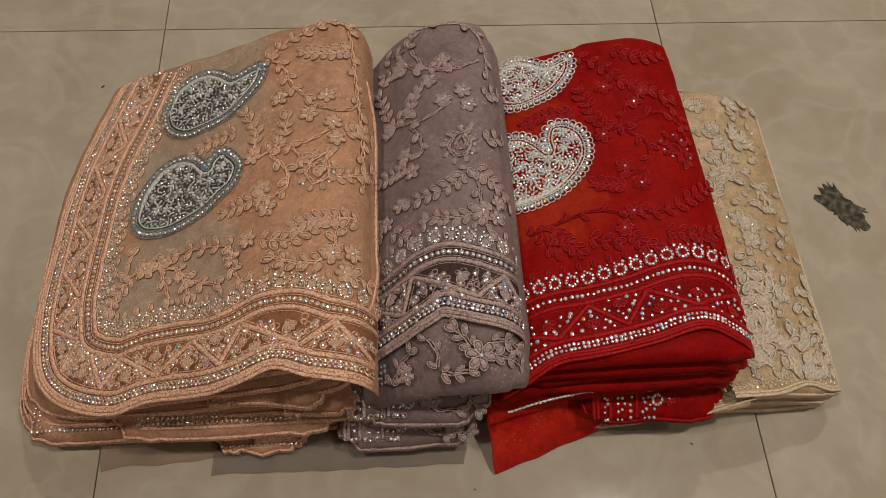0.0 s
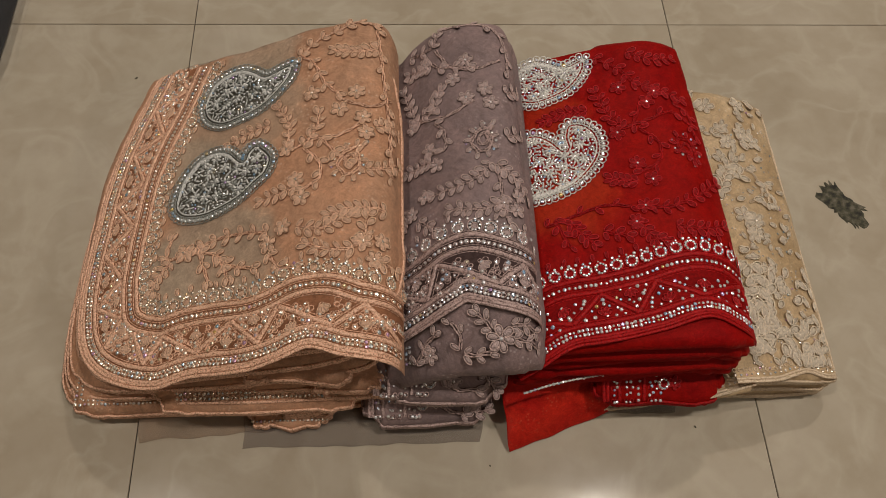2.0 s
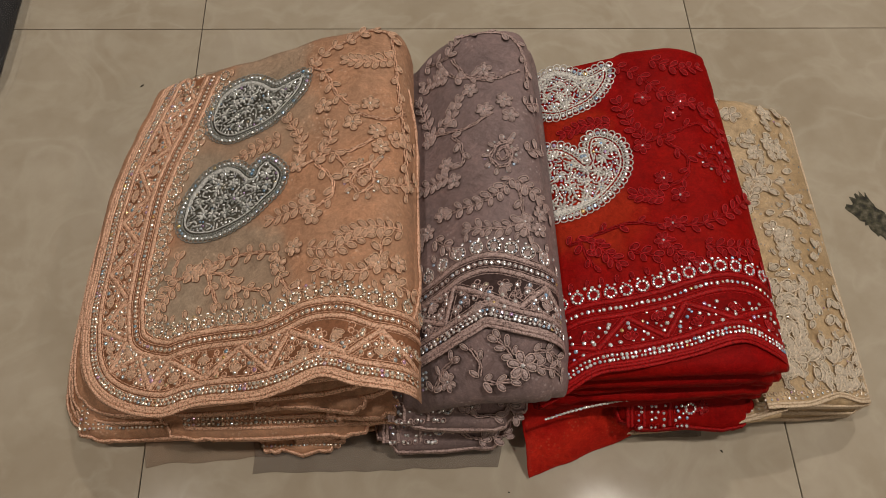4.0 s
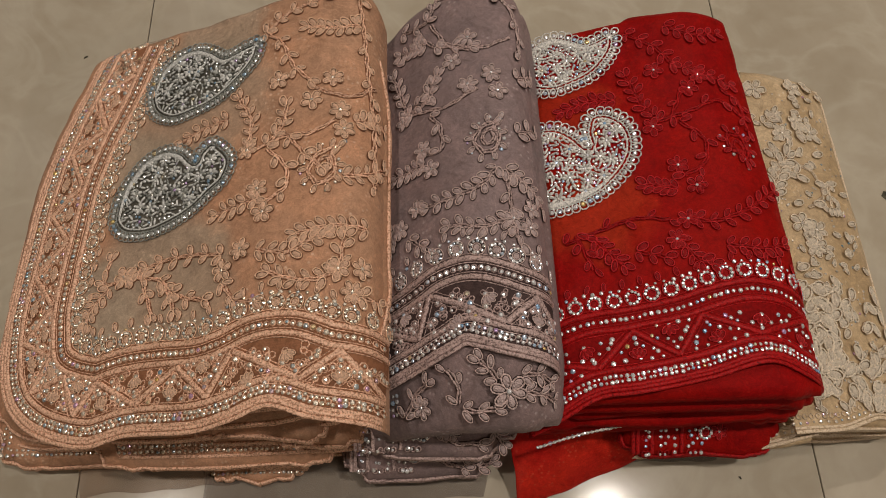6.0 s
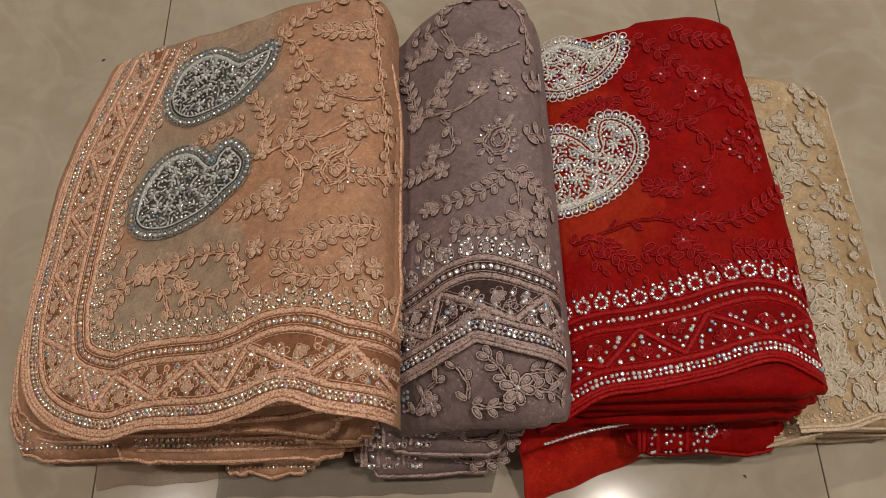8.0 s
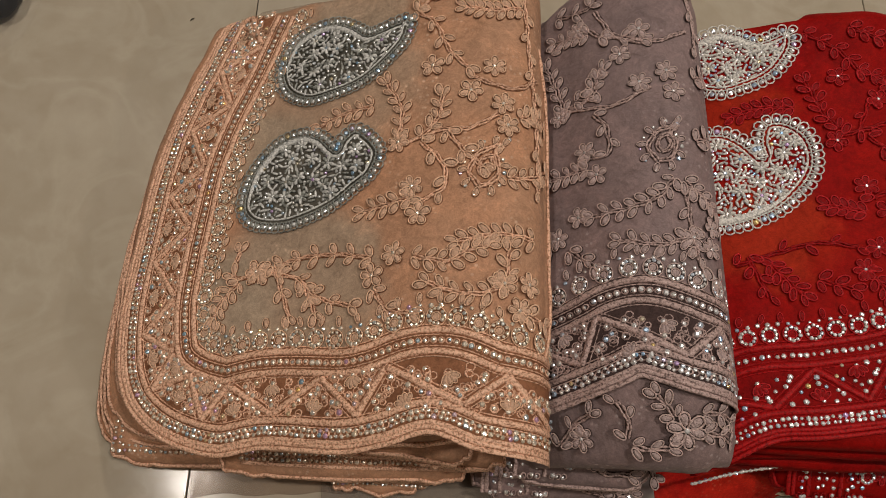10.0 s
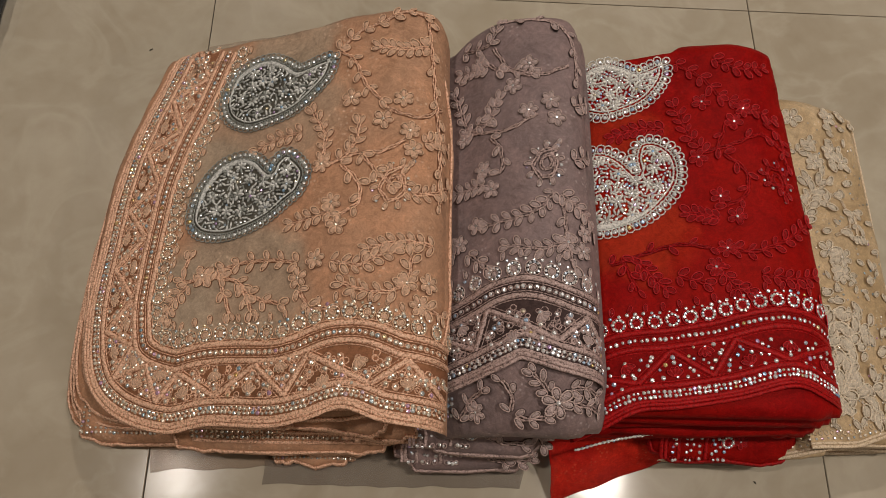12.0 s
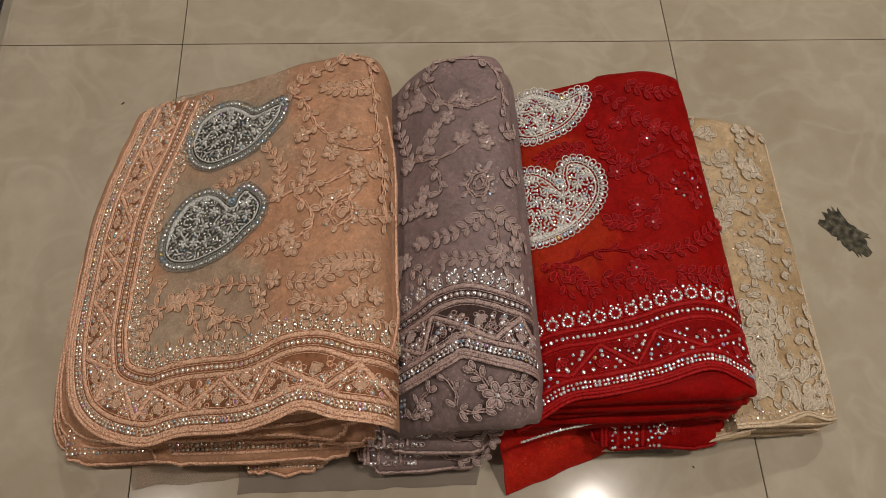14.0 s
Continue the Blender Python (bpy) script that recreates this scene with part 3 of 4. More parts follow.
    part("stone_setting", gems.mesh("stone_setting", [stone], False), patch, "", "stuff")


def sheet(name, lie, left, right, front, back, material, nx=90, ny=90, thick=0.0012):
    """The top ply of a fold as a thin slab: left(y), right(y), front(x), back(x) bound it in plan."""
    v, f = [], []
    cols = nx + 1
    for lift in (0.0, -thick):
        for j in range(ny + 1):
            t = j / ny
            for i in range(nx + 1):
                u = i / nx
                yy = front(0.5) + (back(0.5) - front(0.5)) * t
                x = left(yy) + (right(yy) - left(yy)) * u
                y = front(x) + (back(x) - front(x)) * t
                v.append((x, y, lie.z(x, y) + lift))
    k = cols * (ny + 1)
    for j in range(ny):
        for i in range(nx):
            a = j * cols + i
            f.append((a, a + 1, a + 1 + cols, a + cols))
            f.append((k + a, k + a + cols, k + a + 1 + cols, k + a + 1))
    for i in range(nx):
        f.append((i + 1, i, k + i, k + i + 1))
        a = ny * cols + i
        f.append((a, a + 1, k + a + 1, k + a))
    for j in range(ny):
        a = j * cols
        f.append((a, a + cols, k + a + cols, k + a))
        a += nx
        f.append((a + cols, a, k + a, k + a + cols))
    b = Build()
    b.add(v, f)
    return part(name, b.mesh(name, [material]), lie.thing)


def fold(name, thing, x0, x1, y0, y1, low, high, material, seed, cord=None, wave=0.003, label="", corner=14, bulge=0.5, lean=None, slant=None):
    """One folded layer with soft rounded edges, between the heights low(x, y) and high(x, y)."""
    n = 132
    cx, cy, hx, hy = (x0 + x1) / 2, (y0 + y1) / 2, (x1 - x0) / 2, (y1 - y0) / 2
    rim = []
    for a in np.linspace(0, 2 * np.pi, n, endpoint=False):
        c, s = math.cos(a), math.sin(a)
        e = 2 / corner
        px, py = math.copysign(abs(c) ** e, c), math.copysign(abs(s) ** e, s)
        rim.append((px, py))
    rings = []
    for scale, w in ((-0.05, 0), (-0.01, 0.02), (0.35, 0.2), (0.55, 0.5), (0.35, 0.8), (0.0, 0.97)):
        rings.append((scale, w, 1.0))
    for k in (0.93, 0.8, 0.6, 0.4, 0.2):
        rings.append((0.0, 1.0, k))
    v, f = [], []
    mids = []
    for sc, w, k in rings:
        for i, (px, py) in enumerate(rim):
            wob = wave * noise.noise((px * 2.2 + seed * 3.1, py * 2.2, seed)) + 0.4 * wave * noise.noise((px * 9 + seed, py * 9, 5))
            x = cx + px * (hx * k + wob)
            y = cy + py * (hy * k + wob)
            if lean:
                x += lean(y) * (1 - px) / 2
            if slant:
                x += slant(y) * (1 + px) / 2
            lo, hi = low(x, y), high(x, y)
            out = sc * (hi - lo) * bulge
            x += px * out * (abs(px) > 0.9)
            y += py * out * (abs(py) > 0.9)
            sag = 0.0012 * noise.noise((x * 40 + seed, y * 40, w))
            z = lo + (hi - lo) * w + sag * (0 < w)
            v.append((x, y, z))
            if w == 0.5:
                mids.append((x, y, z))
    for r in range(len(rings) - 1):
        for i in range(n):
            j = (i + 1) % n
            f.append((r * n + i, r * n + j, (r + 1) * n + j, (r + 1) * n + i))
    v.append((cx, cy, high(cx, cy)))
    top = (len(rings) - 1) * n
    f += [(top + i, top + (i + 1) % n, len(v) - 1) for i in range(n)]
    b = Build()
    b.add(v, f)
    ob = part(name, b.mesh(name, [material]), thing, label)
    if cord:
        for dz, r in ((0.0, 0.0017), (0.0030, 0.0013), (-0.0030, 0.0013)):
            c = Build()
            p = np.array(mids)
            tube(c, p + [0, 0, dz], r, sides=5, closed=True, knot=0.18)
            part("hem_ridge", c.mesh("hem_ridge", [cord]), ob)
    return ob


# ---- room ----
def slab(name, x0, x1, y0, y1, z0, z1, material, kind="structure", label="", category=""):
    bm = bmesh.new()
    bmesh.ops.create_cube(bm, size=1, matrix=Matrix.LocRotScale(((x0 + x1) / 2, (y0 + y1) / 2, (z0 + z1) / 2), None, (x1 - x0, y1 - y0, z1 - z0)))
    me = bpy.data.meshes.new(name)
    bm.to_mesh(me)
    bm.free()
    me.materials.append(material)
    return tagged(new(name, me), label, category, "", kind)


X0, X1, Y0, Y1 = -2.4, 4.2, -3.0, 3.0
floor = slab("floor", X0, X1, Y0, Y1, -0.06, -0.0016, GROUT, label="beige glazed ceramic tile floor with thin dark joints", category="floor")
slab("ceiling", X0, X1, Y0, Y1, CEIL, CEIL + 0.1, CEILING, label="plain white painted ceiling", category="ceiling")
slab("wall_west", X0 - 0.1, X0, Y0, Y1, -0.06, CEIL + 0.1, PAINT, label="plain cream painted wall", category="wall")
slab("wall_east", X1, X1 + 0.1, Y0, Y1, -0.06, CEIL + 0.1, PAINT, label="plain cream painted wall", category="wall")
slab("wall_south", X0 - 0.1, X1 + 0.1, Y0 - 0.1, Y0, -0.06, CEIL + 0.1, PAINT, label="plain cream painted wall", category="wall")
slab("wall_north", X0 - 0.1, X1 + 0.1, Y1, Y1 + 0.1, -0.06, CEIL + 0.1, PAINT, label="plain cream painted wall", category="wall")


def ceiling_or_fill_light(x, y, watts):
    e = tagged(new("ceiling_or_fill_light"), "round recessed warm white ceiling downlight, two of the four added as fill", "ceiling light", "ceiling downlights")
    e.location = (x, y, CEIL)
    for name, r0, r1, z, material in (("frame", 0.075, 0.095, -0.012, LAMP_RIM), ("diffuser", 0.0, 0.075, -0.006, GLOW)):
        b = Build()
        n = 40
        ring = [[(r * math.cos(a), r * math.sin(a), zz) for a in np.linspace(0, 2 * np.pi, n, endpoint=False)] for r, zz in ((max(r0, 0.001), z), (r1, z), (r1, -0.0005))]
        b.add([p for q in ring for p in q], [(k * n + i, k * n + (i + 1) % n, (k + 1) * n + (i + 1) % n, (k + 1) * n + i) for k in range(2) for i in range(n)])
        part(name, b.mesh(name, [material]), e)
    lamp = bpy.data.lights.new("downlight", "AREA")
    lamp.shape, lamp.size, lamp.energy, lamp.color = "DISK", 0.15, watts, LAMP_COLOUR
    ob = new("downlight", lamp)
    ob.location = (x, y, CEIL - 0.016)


# two inferred fixtures, then two added fill lamps out of view
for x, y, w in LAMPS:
    ceiling_or_fill_light(x, y, w)


# ---- the four folded cloths ----
def cloth(name, label):
    return tagged(new(name), label, "saree", "folded sarees in a row")


def curve(points):
    p = smooth_line(points, 60)
    return [float(a) for a in p[:, 0]], [float(a) for a in p[:, 1]]


PX, PZ = curve([(-0.062, 0.052), (-0.045, 0.062), (0.0, 0.083), (0.05, 0.103), (0.10, 0.126), (0.15, 0.149), (0.19, 0.162), (0.22, 0.165), (0.238, 0.157), (0.248, 0.140), (0.252, 0.120)])
GX, GZ = curve([(0.235, 0.098), (0.25, 0.112), (0.265, 0.126), (0.285, 0.144), (0.31, 0.156), (0.34, 0.159), (0.355, 0.152), (0.364, 0.137), (0.368, 0.115)])
RX, RZ = curve([(0.345, 0.095), (0.36, 0.106), (0.385, 0.119), (0.42, 0.128), (0.46, 0.138), (0.50, 0.144), (0.53, 0.137), (0.550, 0.122), (0.559, 0.102)])
CX, CZ = curve([(0.52, 0.066), (0.56, 0.066), (0.60, 0.064), (0.63, 0.056), (0.655, 0.046), (0.668, 0.034), (0.672, 0.022)])

peach = cloth("peach_saree", "folded peach net saree with corded vines and paisleys")
grey = cloth("mauve_saree", "folded mauve-grey net saree with corded floral vines")
red = cloth("red_saree", "folded red net saree with silver paisley patches")
cream = cloth("cream_saree", "folded cream net saree with dense pale embroidery")

P = Lie(peach, PX, PZ, -0.136, PEACH, PEACH_SET, GOLD_STONE, 1, most=0.2505)
G = Lie(grey, GX, GZ, -0.134, GREY, GREY_SET, STONE, 2, most=0.3665)
R = Lie(red, RX, RZ, -0.143, RED, RED_SET, STONE, 3, most=0.556)
C = Lie(cream, CX, CZ, -0.147, CREAM, CREAM_SET, GOLD_STONE, 4)

# peach: hem line from the back along the side, round the corner and along the front
P_HEM = smooth_line([(0.004, -0.140), (-0.012, -0.185), (-0.026, -0.222), (-0.041, -0.277), (-0.046, -0.335), (-0.047, -0.394), (-0.036, -0.444), (-0.008, -0.474), (0.038, -0.490), (0.076, -0.486), (0.124, -0.489), (0.152, -0.485), (0.177, -0.478), (0.205, -0.487), (0.246, -0.492)], 300)
_i = int(np.argmin(P_HEM[:, 0]))


def peach_left(y):
    return float(np.interp(y, P_HEM[:_i + 1, 1][::-1], P_HEM[:_i + 1, 0][::-1]))


def peach_front(x):
    return float(np.interp(x, P_HEM[_i:, 0], P_HEM[_i:, 1]))


def peach_back(x):
    return float(np.interp(x, [-0.05, 0.0, 0.14, 0.18, 0.21, 0.235, 0.252], [-0.16, -0.148, -0.156, -0.146, -0.136, -0.146, -0.165]))


sheet("top_sheet", P, peach_left, lambda y: 0.251, peach_front, peach_back, PEACH, 110, 110)
lay = lambda xs, zs, k, d=0.0: (lambda x, y: max(0.001, float(np.interp(x, xs, zs)) * k - d))
p_lean = lambda y: max(0.0, peach_left(y) + 0.047) if y > -0.40 else 0.0
for k in range(6):
    off = [0.0, 0.004, -0.003, 0.003, -0.002, 0.0][k]
    fold("fold_layer", peach, (-0.074, -0.071, -0.066, -0.060, -0.054, -0.047)[k], 0.246 + 0.4 * off, (-0.482, -0.480, -0.478, -0.476, -0.474, -0.472)[k], -0.160, lay(PX, PZ, k / 6, 0.0), lay(PX, PZ, (k + 1) / 6, 0.002 + 0.001 * (k == 5)), PEACH, k + 1, PEACH_THREAD, corner=(9, 8, 7, 6, 5, 5)[k], lean=p_lean)
border(P, P_HEM, 1.0, 0.049)

# mauve
G_HEM = smooth_line([(0.236, -0.466), (0.25, -0.460), (0.273, -0.452), (0.290, -0.4455), (0.298, -0.4420), (0.302, -0.4400), (0.306, -0.4412), (0.315, -0.4445), (0.331, -0.450), (0.366, -0.457)], 120)
g_front = lambda x: float(np.interp(x, G_HEM[:, 0], G_HEM[:, 1]))
g_back = lambda x: float(np.interp(x, [0.24, 0.27, 0.295, 0.33, 0.35, 0.366], [-0.172, -0.150, -0.138, -0.134, -0.142, -0.17]))
sheet("top_sheet", G, lambda y: 0.238, lambda y: 0.3675, g_front, g_back, GREY, 60, 110)
slope = lambda xs, zs, d, y0, k: (lambda x, y: float(np.interp(x, xs, zs)) - d - max(0.0, y0 - y) * k)
g_one = slope(GX, GZ, 0.0028, -0.445, 0.5)
g_two = lambda x, y: 0.082 - max(0.0, -0.470 - y) * 0.45
g_three = lambda x, y: 0.043 - max(0.0, -0.480 - y) * 0.45
fold("fold_layer", grey, 0.238, 0.362, -0.481, -0.160, lambda x, y: g_one(x, y) * 0.72, g_one, GREY, 11, None, label="rounded front fold")
fold("fold_layer", grey, 0.224, 0.338, -0.490, -0.170, lambda x, y: 0.044, g_two, GREY, 12, GREY_THREAD, wave=0.006, corner=8)
fold("fold_layer", grey, 0.218, 0.329, -0.500, -0.170, lambda x, y: 0.0025, g_three, GREY, 13, GREY_THREAD, wave=0.006, corner=8)
border(G, G_HEM, 1.0, 0.060)

# red
R_HEM = smooth_line([(0.35, -0.492), (0.369, -0.484), (0.394, -0.472), (0.422, -0.470), (0.465, -0.464), (0.506, -0.455), (0.535, -0.463), (0.557, -0.470)], 140)
r_front = lambda x: float(np.interp(x, R_HEM[:, 0], R_HEM[:, 1]))
r_back = lambda x: float(np.interp(x, [0.35, 0.394, 0.446, 0.456, 0.49, 0.53, 0.54, 0.556], [-0.19, -0.166, -0.160, -0.151, -0.143, -0.148, -0.155, -0.18]))
sheet("top_sheet", R, lambda y: 0.347, lambda y: 0.535 + 0.0225 * (-0.15 - y) / 0.32, r_front, r_back, RED, 90, 110)
r_slant = lambda y: -0.020 * max(0.0, y + 0.47) / 0.32
for k, (x1, y0, lo, hi) in enumerate(((0.551, -0.468, 0.86, 1.0), (0.554, -0.473, 0.76, 0.86), (0.549, -0.4745, 0.68, 0.76), (0.552, -0.478, 0.59, 0.68), (0.546, -0.477, 0.50, 0.59))):
    fold("fold_layer", red, 0.352, x1, y0, -0.165, lay(RX, RZ, lo), lay(RX, RZ, hi, 0.0025 if k == 0 else 0.0008), RED, 21 + 6 * k, None, wave=0.005 + 0.0012 * k, bulge=0.85, slant=r_slant)
r_low = lambda x, y: 0.064 - max(0.0, -0.465 - y) * 0.5
fold("fold_layer", red, 0.430, 0.549, -0.496, -0.17, lambda x, y: 0.030, r_low, RED, 23, RED_THREAD, wave=0.005, corner=9)
# cream
C_HEM = smooth_line([(0.553, -0.491), (0.570, -0.490), (0.594, -0.489), (0.612, -0.484), (0.629, -0.480), (0.65, -0.484), (0.671, -0.480)], 100)
c_front = lambda x: float(np.interp(x, C_HEM[:, 0], C_HEM[:, 1]))
c_back = lambda x: float(np.interp(x, [0.52, 0.593, 0.65, 0.66, 0.672], [-0.150, -0.147, -0.155, -0.17, -0.21]))
sheet("top_sheet", C, lambda y: 0.553, lambda y: 0.6715, c_front, c_back, CREAM, 60, 110)
for k in range(3):
    fold("fold_layer", cream, 0.55, 0.668 - 0.002 * k, -0.484 + 0.001 * k, -0.165, lay(CX, CZ, k / 3), lay(CX, CZ, (k + 1) / 3, 0.0015), CREAM, 31 + k, CREAM_THREAD)
# ---- embroidery ----
# peach vines and flowers
for x, y in ((0.171, -0.233), (0.212, -0.236), (0.197, -0.254), (0.218, -0.265), (0.221, -0.281), (0.160, -0.323), (0.165, -0.342), (0.150, -0.289),):
    P.bloom(x, y, 0.0165)
P.vine([(0.159, -0.185), (0.174, -0.169), (0.193, -0.162), (0.211, -0.152), (0.228, -0.156)], 5)
P.vine([(0.231, -0.161), (0.234, -0.189), (0.237, -0.224), (0.241, -0.269), (0.242, -0.323)], 9, both=False, bud=True)
P.vine([(0.158, -0.185), (0.172, -0.199), (0.182, -0.222), (0.195, -0.236)], 3)
P.vine([(0.195, -0.236), (0.203, -0.246), (0.226, -0.252), (0.242, -0.238)], 0)
P.vine([(0.131, -0.256), (0.111, -0.258), (0.093, -0.265)], 4)
P.vine([(0.150, -0.284), (0.151, -0.263), (0.140, -0.241)], 4)
P.vine([(0.138, -0.293), (0.165, -0.287), (0.179, -0.283), (0.196, -0.283), (0.215, -0.273)], 0)
P.vine([(0.165, -0.287), (0.176, -0.273), (0.178, -0.257)], 3, bud=True)
P.vine([(0.165, -0.291), (0.179, -0.307), (0.181, -0.324), (0.167, -0.333)], 4, both=False, bud=True)
P.vine([(0.159, -0.331), (0.144, -0.334), (0.130, -0.336)], 3)
P.vine([(0.182, -0.285), (0.194, -0.301), (0.205, -0.311)], 2, bud=True)
P.vine([(0.221, -0.319), (0.237, -0.315), (0.248, -0.304)], 3)
P.vine([(0.229, -0.274), (0.242, -0.267), (0.248, -0.267)], 3, bud=True)
P.vine([(0.231, -0.186), (0.211, -0.190), (0.192, -0.187)], 5)
P.vine([(0.237, -0.358), (0.216, -0.357), (0.190, -0.362)], 6)
for x, y in ((0.151, -0.368), (0.138, -0.381), (0.057, -0.369), (0.219, -0.389), (0.234, -0.388), (0.228, -0.405),):
    P.bloom(x, y, 0.0165)
P.vine([(0.137, -0.369), (0.110, -0.363), (0.085, -0.363), (0.064, -0.371)], 5, bud=True)
P.vine([(0.060, -0.370), (0.087, -0.377), (0.104, -0.392), (0.125, -0.399)], 4, bud=True)
P.vine([(0.069, -0.366), (0.079, -0.390), (0.084, -0.403)], 2, bud=True)
P.vine([(0.045, -0.376), (0.034, -0.389), (0.030, -0.400)], 3)
P.vine([(0.057, -0.371), (0.041, -0.372), (0.042, -0.353)], 2, bud=True)
P.vine([(0.163, -0.371), (0.183, -0.375), (0.196, -0.369), (0.209, -0.364)], 5)
P.vine([(0.139, -0.390), (0.149, -0.404), (0.163, -0.407)], 2)
P.vine([(0.218, -0.390), (0.205, -0.396), (0.189, -0.395), (0.173, -0.389)], 4)
P.vine([(0.233, -0.407), (0.244, -0.409)], 1, bud=True)
P.vine([(0.220, -0.389), (0.222, -0.368)], 3, both=False)
P.vine([(0.093, -0.382), (0.102, -0.402)], 2)
# mauve vines and flowers
for x, y in ((0.315, -0.194), (0.302, -0.212), (0.313, -0.237), (0.331, -0.229), (0.335, -0.245), (0.278, -0.284), (0.284, -0.303), (0.273, -0.331), (0.261, -0.343), (0.339, -0.352),):
    G.bloom(x, y, 0.0155)
G.vine([(0.293, -0.145), (0.323, -0.150), (0.343, -0.159), (0.354, -0.180), (0.354, -0.207)], 6, both=False)
G.vine([(0.283, -0.189), (0.263, -0.185)], 3)
G.vine([(0.287, -0.172), (0.303, -0.199), (0.326, -0.204), (0.347, -0.196)], 0)
G.vine([(0.265, -0.164), (0.283, -0.167), (0.293, -0.147)], 3)
G.vine([(0.288, -0.221), (0.284, -0.240), (0.270, -0.245)], 2, bud=True)
G.vine([(0.267, -0.245), (0.262, -0.224), (0.257, -0.205)], 3)
G.vine([(0.262, -0.251), (0.270, -0.247), (0.297, -0.252), (0.320, -0.241)], 0)
G.vine([(0.284, -0.256), (0.291, -0.268), (0.292, -0.288), (0.279, -0.289)], 3, both=False, bud=True)
G.vine([(0.279, -0.297), (0.267, -0.297), (0.258, -0.298)], 3)
G.vine([(0.330, -0.311), (0.318, -0.325), (0.300, -0.331), (0.281, -0.333)], 6)
G.vine([(0.335, -0.353), (0.316, -0.357), (0.295, -0.353)], 4)
G.vine([(0.337, -0.319), (0.339, -0.352), (0.342, -0.372)], 3, both=False)
G.vine([(0.347, -0.283), (0.363, -0.272)], 2)
G.vine([(0.336, -0.313), (0.353, -0.327), (0.363, -0.337)], 4, bud=True)
G.vine([(0.267, -0.353), (0.280, -0.367)], 2)
G.vine([(0.350, -0.234), (0.363, -0.223)], 2, bud=True)
G.vine([(0.255, -0.336), (0.251, -0.356)], 3)
for x, y in ((0.277, -0.183), (0.264, -0.249), (0.352, -0.344), (0.350, -0.359)):
    G.bloom(x, y, 0.0150)
G.vine([(0.260, -0.192), (0.277, -0.183), (0.291, -0.194)], 2)
G.vine([(0.274, -0.241), (0.281, -0.241), (0.291, -0.222)], 3)
G.vine([(0.339, -0.358), (0.343, -0.372), (0.350, -0.378)], 1)
G.vine([(0.291, -0.194), (0.305, -0.199), (0.317, -0.202)], 2)
# red vines and flowers
for x, y in ((0.465, -0.213), (0.489, -0.233), (0.498, -0.221), (0.457, -0.265), (0.470, -0.301), (0.481, -0.319), (0.460, -0.361), (0.470, -0.346),):
    R.bloom(x, y, 0.0155)
R.vine([(0.448, -0.173), (0.468, -0.190), (0.480, -0.208)], 3)
R.vine([(0.479, -0.171), (0.500, -0.182), (0.522, -0.177)], 4)
R.vine([(0.458, -0.256), (0.450, -0.241), (0.443, -0.216)], 4)
R.vine([(0.432, -0.237), (0.411, -0.235), (0.392, -0.240)], 5)
R.vine([(0.461, -0.261), (0.487, -0.254), (0.512, -0.244), (0.530, -0.257)], 3, both=False)
R.vine([(0.477, -0.263), (0.493, -0.279), (0.490, -0.300), (0.474, -0.310)], 4, both=False)
R.vine([(0.467, -0.320), (0.446, -0.314)], 3)
R.vine([(0.480, -0.208), (0.505, -0.220), (0.524, -0.226)], 4)
R.vine([(0.383, -0.355), (0.415, -0.345), (0.436, -0.341), (0.458, -0.345)], 4, both=False)
R.vine([(0.475, -0.347), (0.491, -0.349), (0.515, -0.340), (0.542, -0.321)], 6)
R.vine([(0.391, -0.349), (0.401, -0.378)], 3, both=False)
R.vine([(0.404, -0.355), (0.421, -0.377)], 3)
R.vine([(0.432, -0.367), (0.450, -0.374)], 2)
R.vine([(0.462, -0.361), (0.472, -0.377), (0.481, -0.382)], 3)
R.vine([(0.494, -0.368), (0.519, -0.371), (0.538, -0.366)], 4)
R.vine([(0.484, -0.232), (0.472, -0.258)], 2, both=False)
R.vine([(0.515, -0.232), (0.529, -0.243), (0.531, -0.270)], 3, both=False)
# cream blooms and sprays
for x, y in ((0.627, -0.174), (0.622, -0.212), (0.635, -0.220), (0.604, -0.225), (0.612, -0.322), (0.600, -0.316), (0.608, -0.338), (0.586, -0.180),):
    C.bloom(x, y, 0.02)
C.vine([(0.580, -0.289), (0.592, -0.265), (0.602, -0.250)], 4, size=0.012)
C.vine([(0.588, -0.256), (0.623, -0.260), (0.630, -0.285), (0.611, -0.301)], 0)
C.vine([(0.592, -0.373), (0.594, -0.393), (0.584, -0.417)], 3, size=0.014)
C.vine([(0.612, -0.376), (0.596, -0.401), (0.598, -0.425)], 3, size=0.014)
C.vine([(0.571, -0.455), (0.589, -0.444), (0.597, -0.429)], 3, size=0.014)
C.vine([(0.639, -0.274), (0.636, -0.298)], 2)
C.vine([(0.588, -0.216), (0.600, -0.206)], 2)
# paisleys
paisley(P, DROP, 0.0610, -0.2245, 0.0985, radians(19.5), STEEL_THREAD, PALE_THREAD, SMOKE_STONE, STEEL_PAD, "smoky grey beaded paisley patch", 0.0070, 0.0043, 0.7, 0.0024, 14)
paisley(P, CURL, 0.0440, -0.3275, 0.1020, radians(24.5), STEEL_THREAD, PALE_THREAD, SMOKE_STONE, STEEL_PAD, "smoky grey beaded paisley patch", 0.0070, 0.0043, 0.7, 0.0024, 17)
paisley(R, HOOK, 0.3620, -0.3030, 0.0870, radians(26), SILVER_THREAD, SILVER_THREAD, STONE, RED, "silver beaded paisley patch", 0.0078, 0.0055, 0.95, 0.0030, 20)
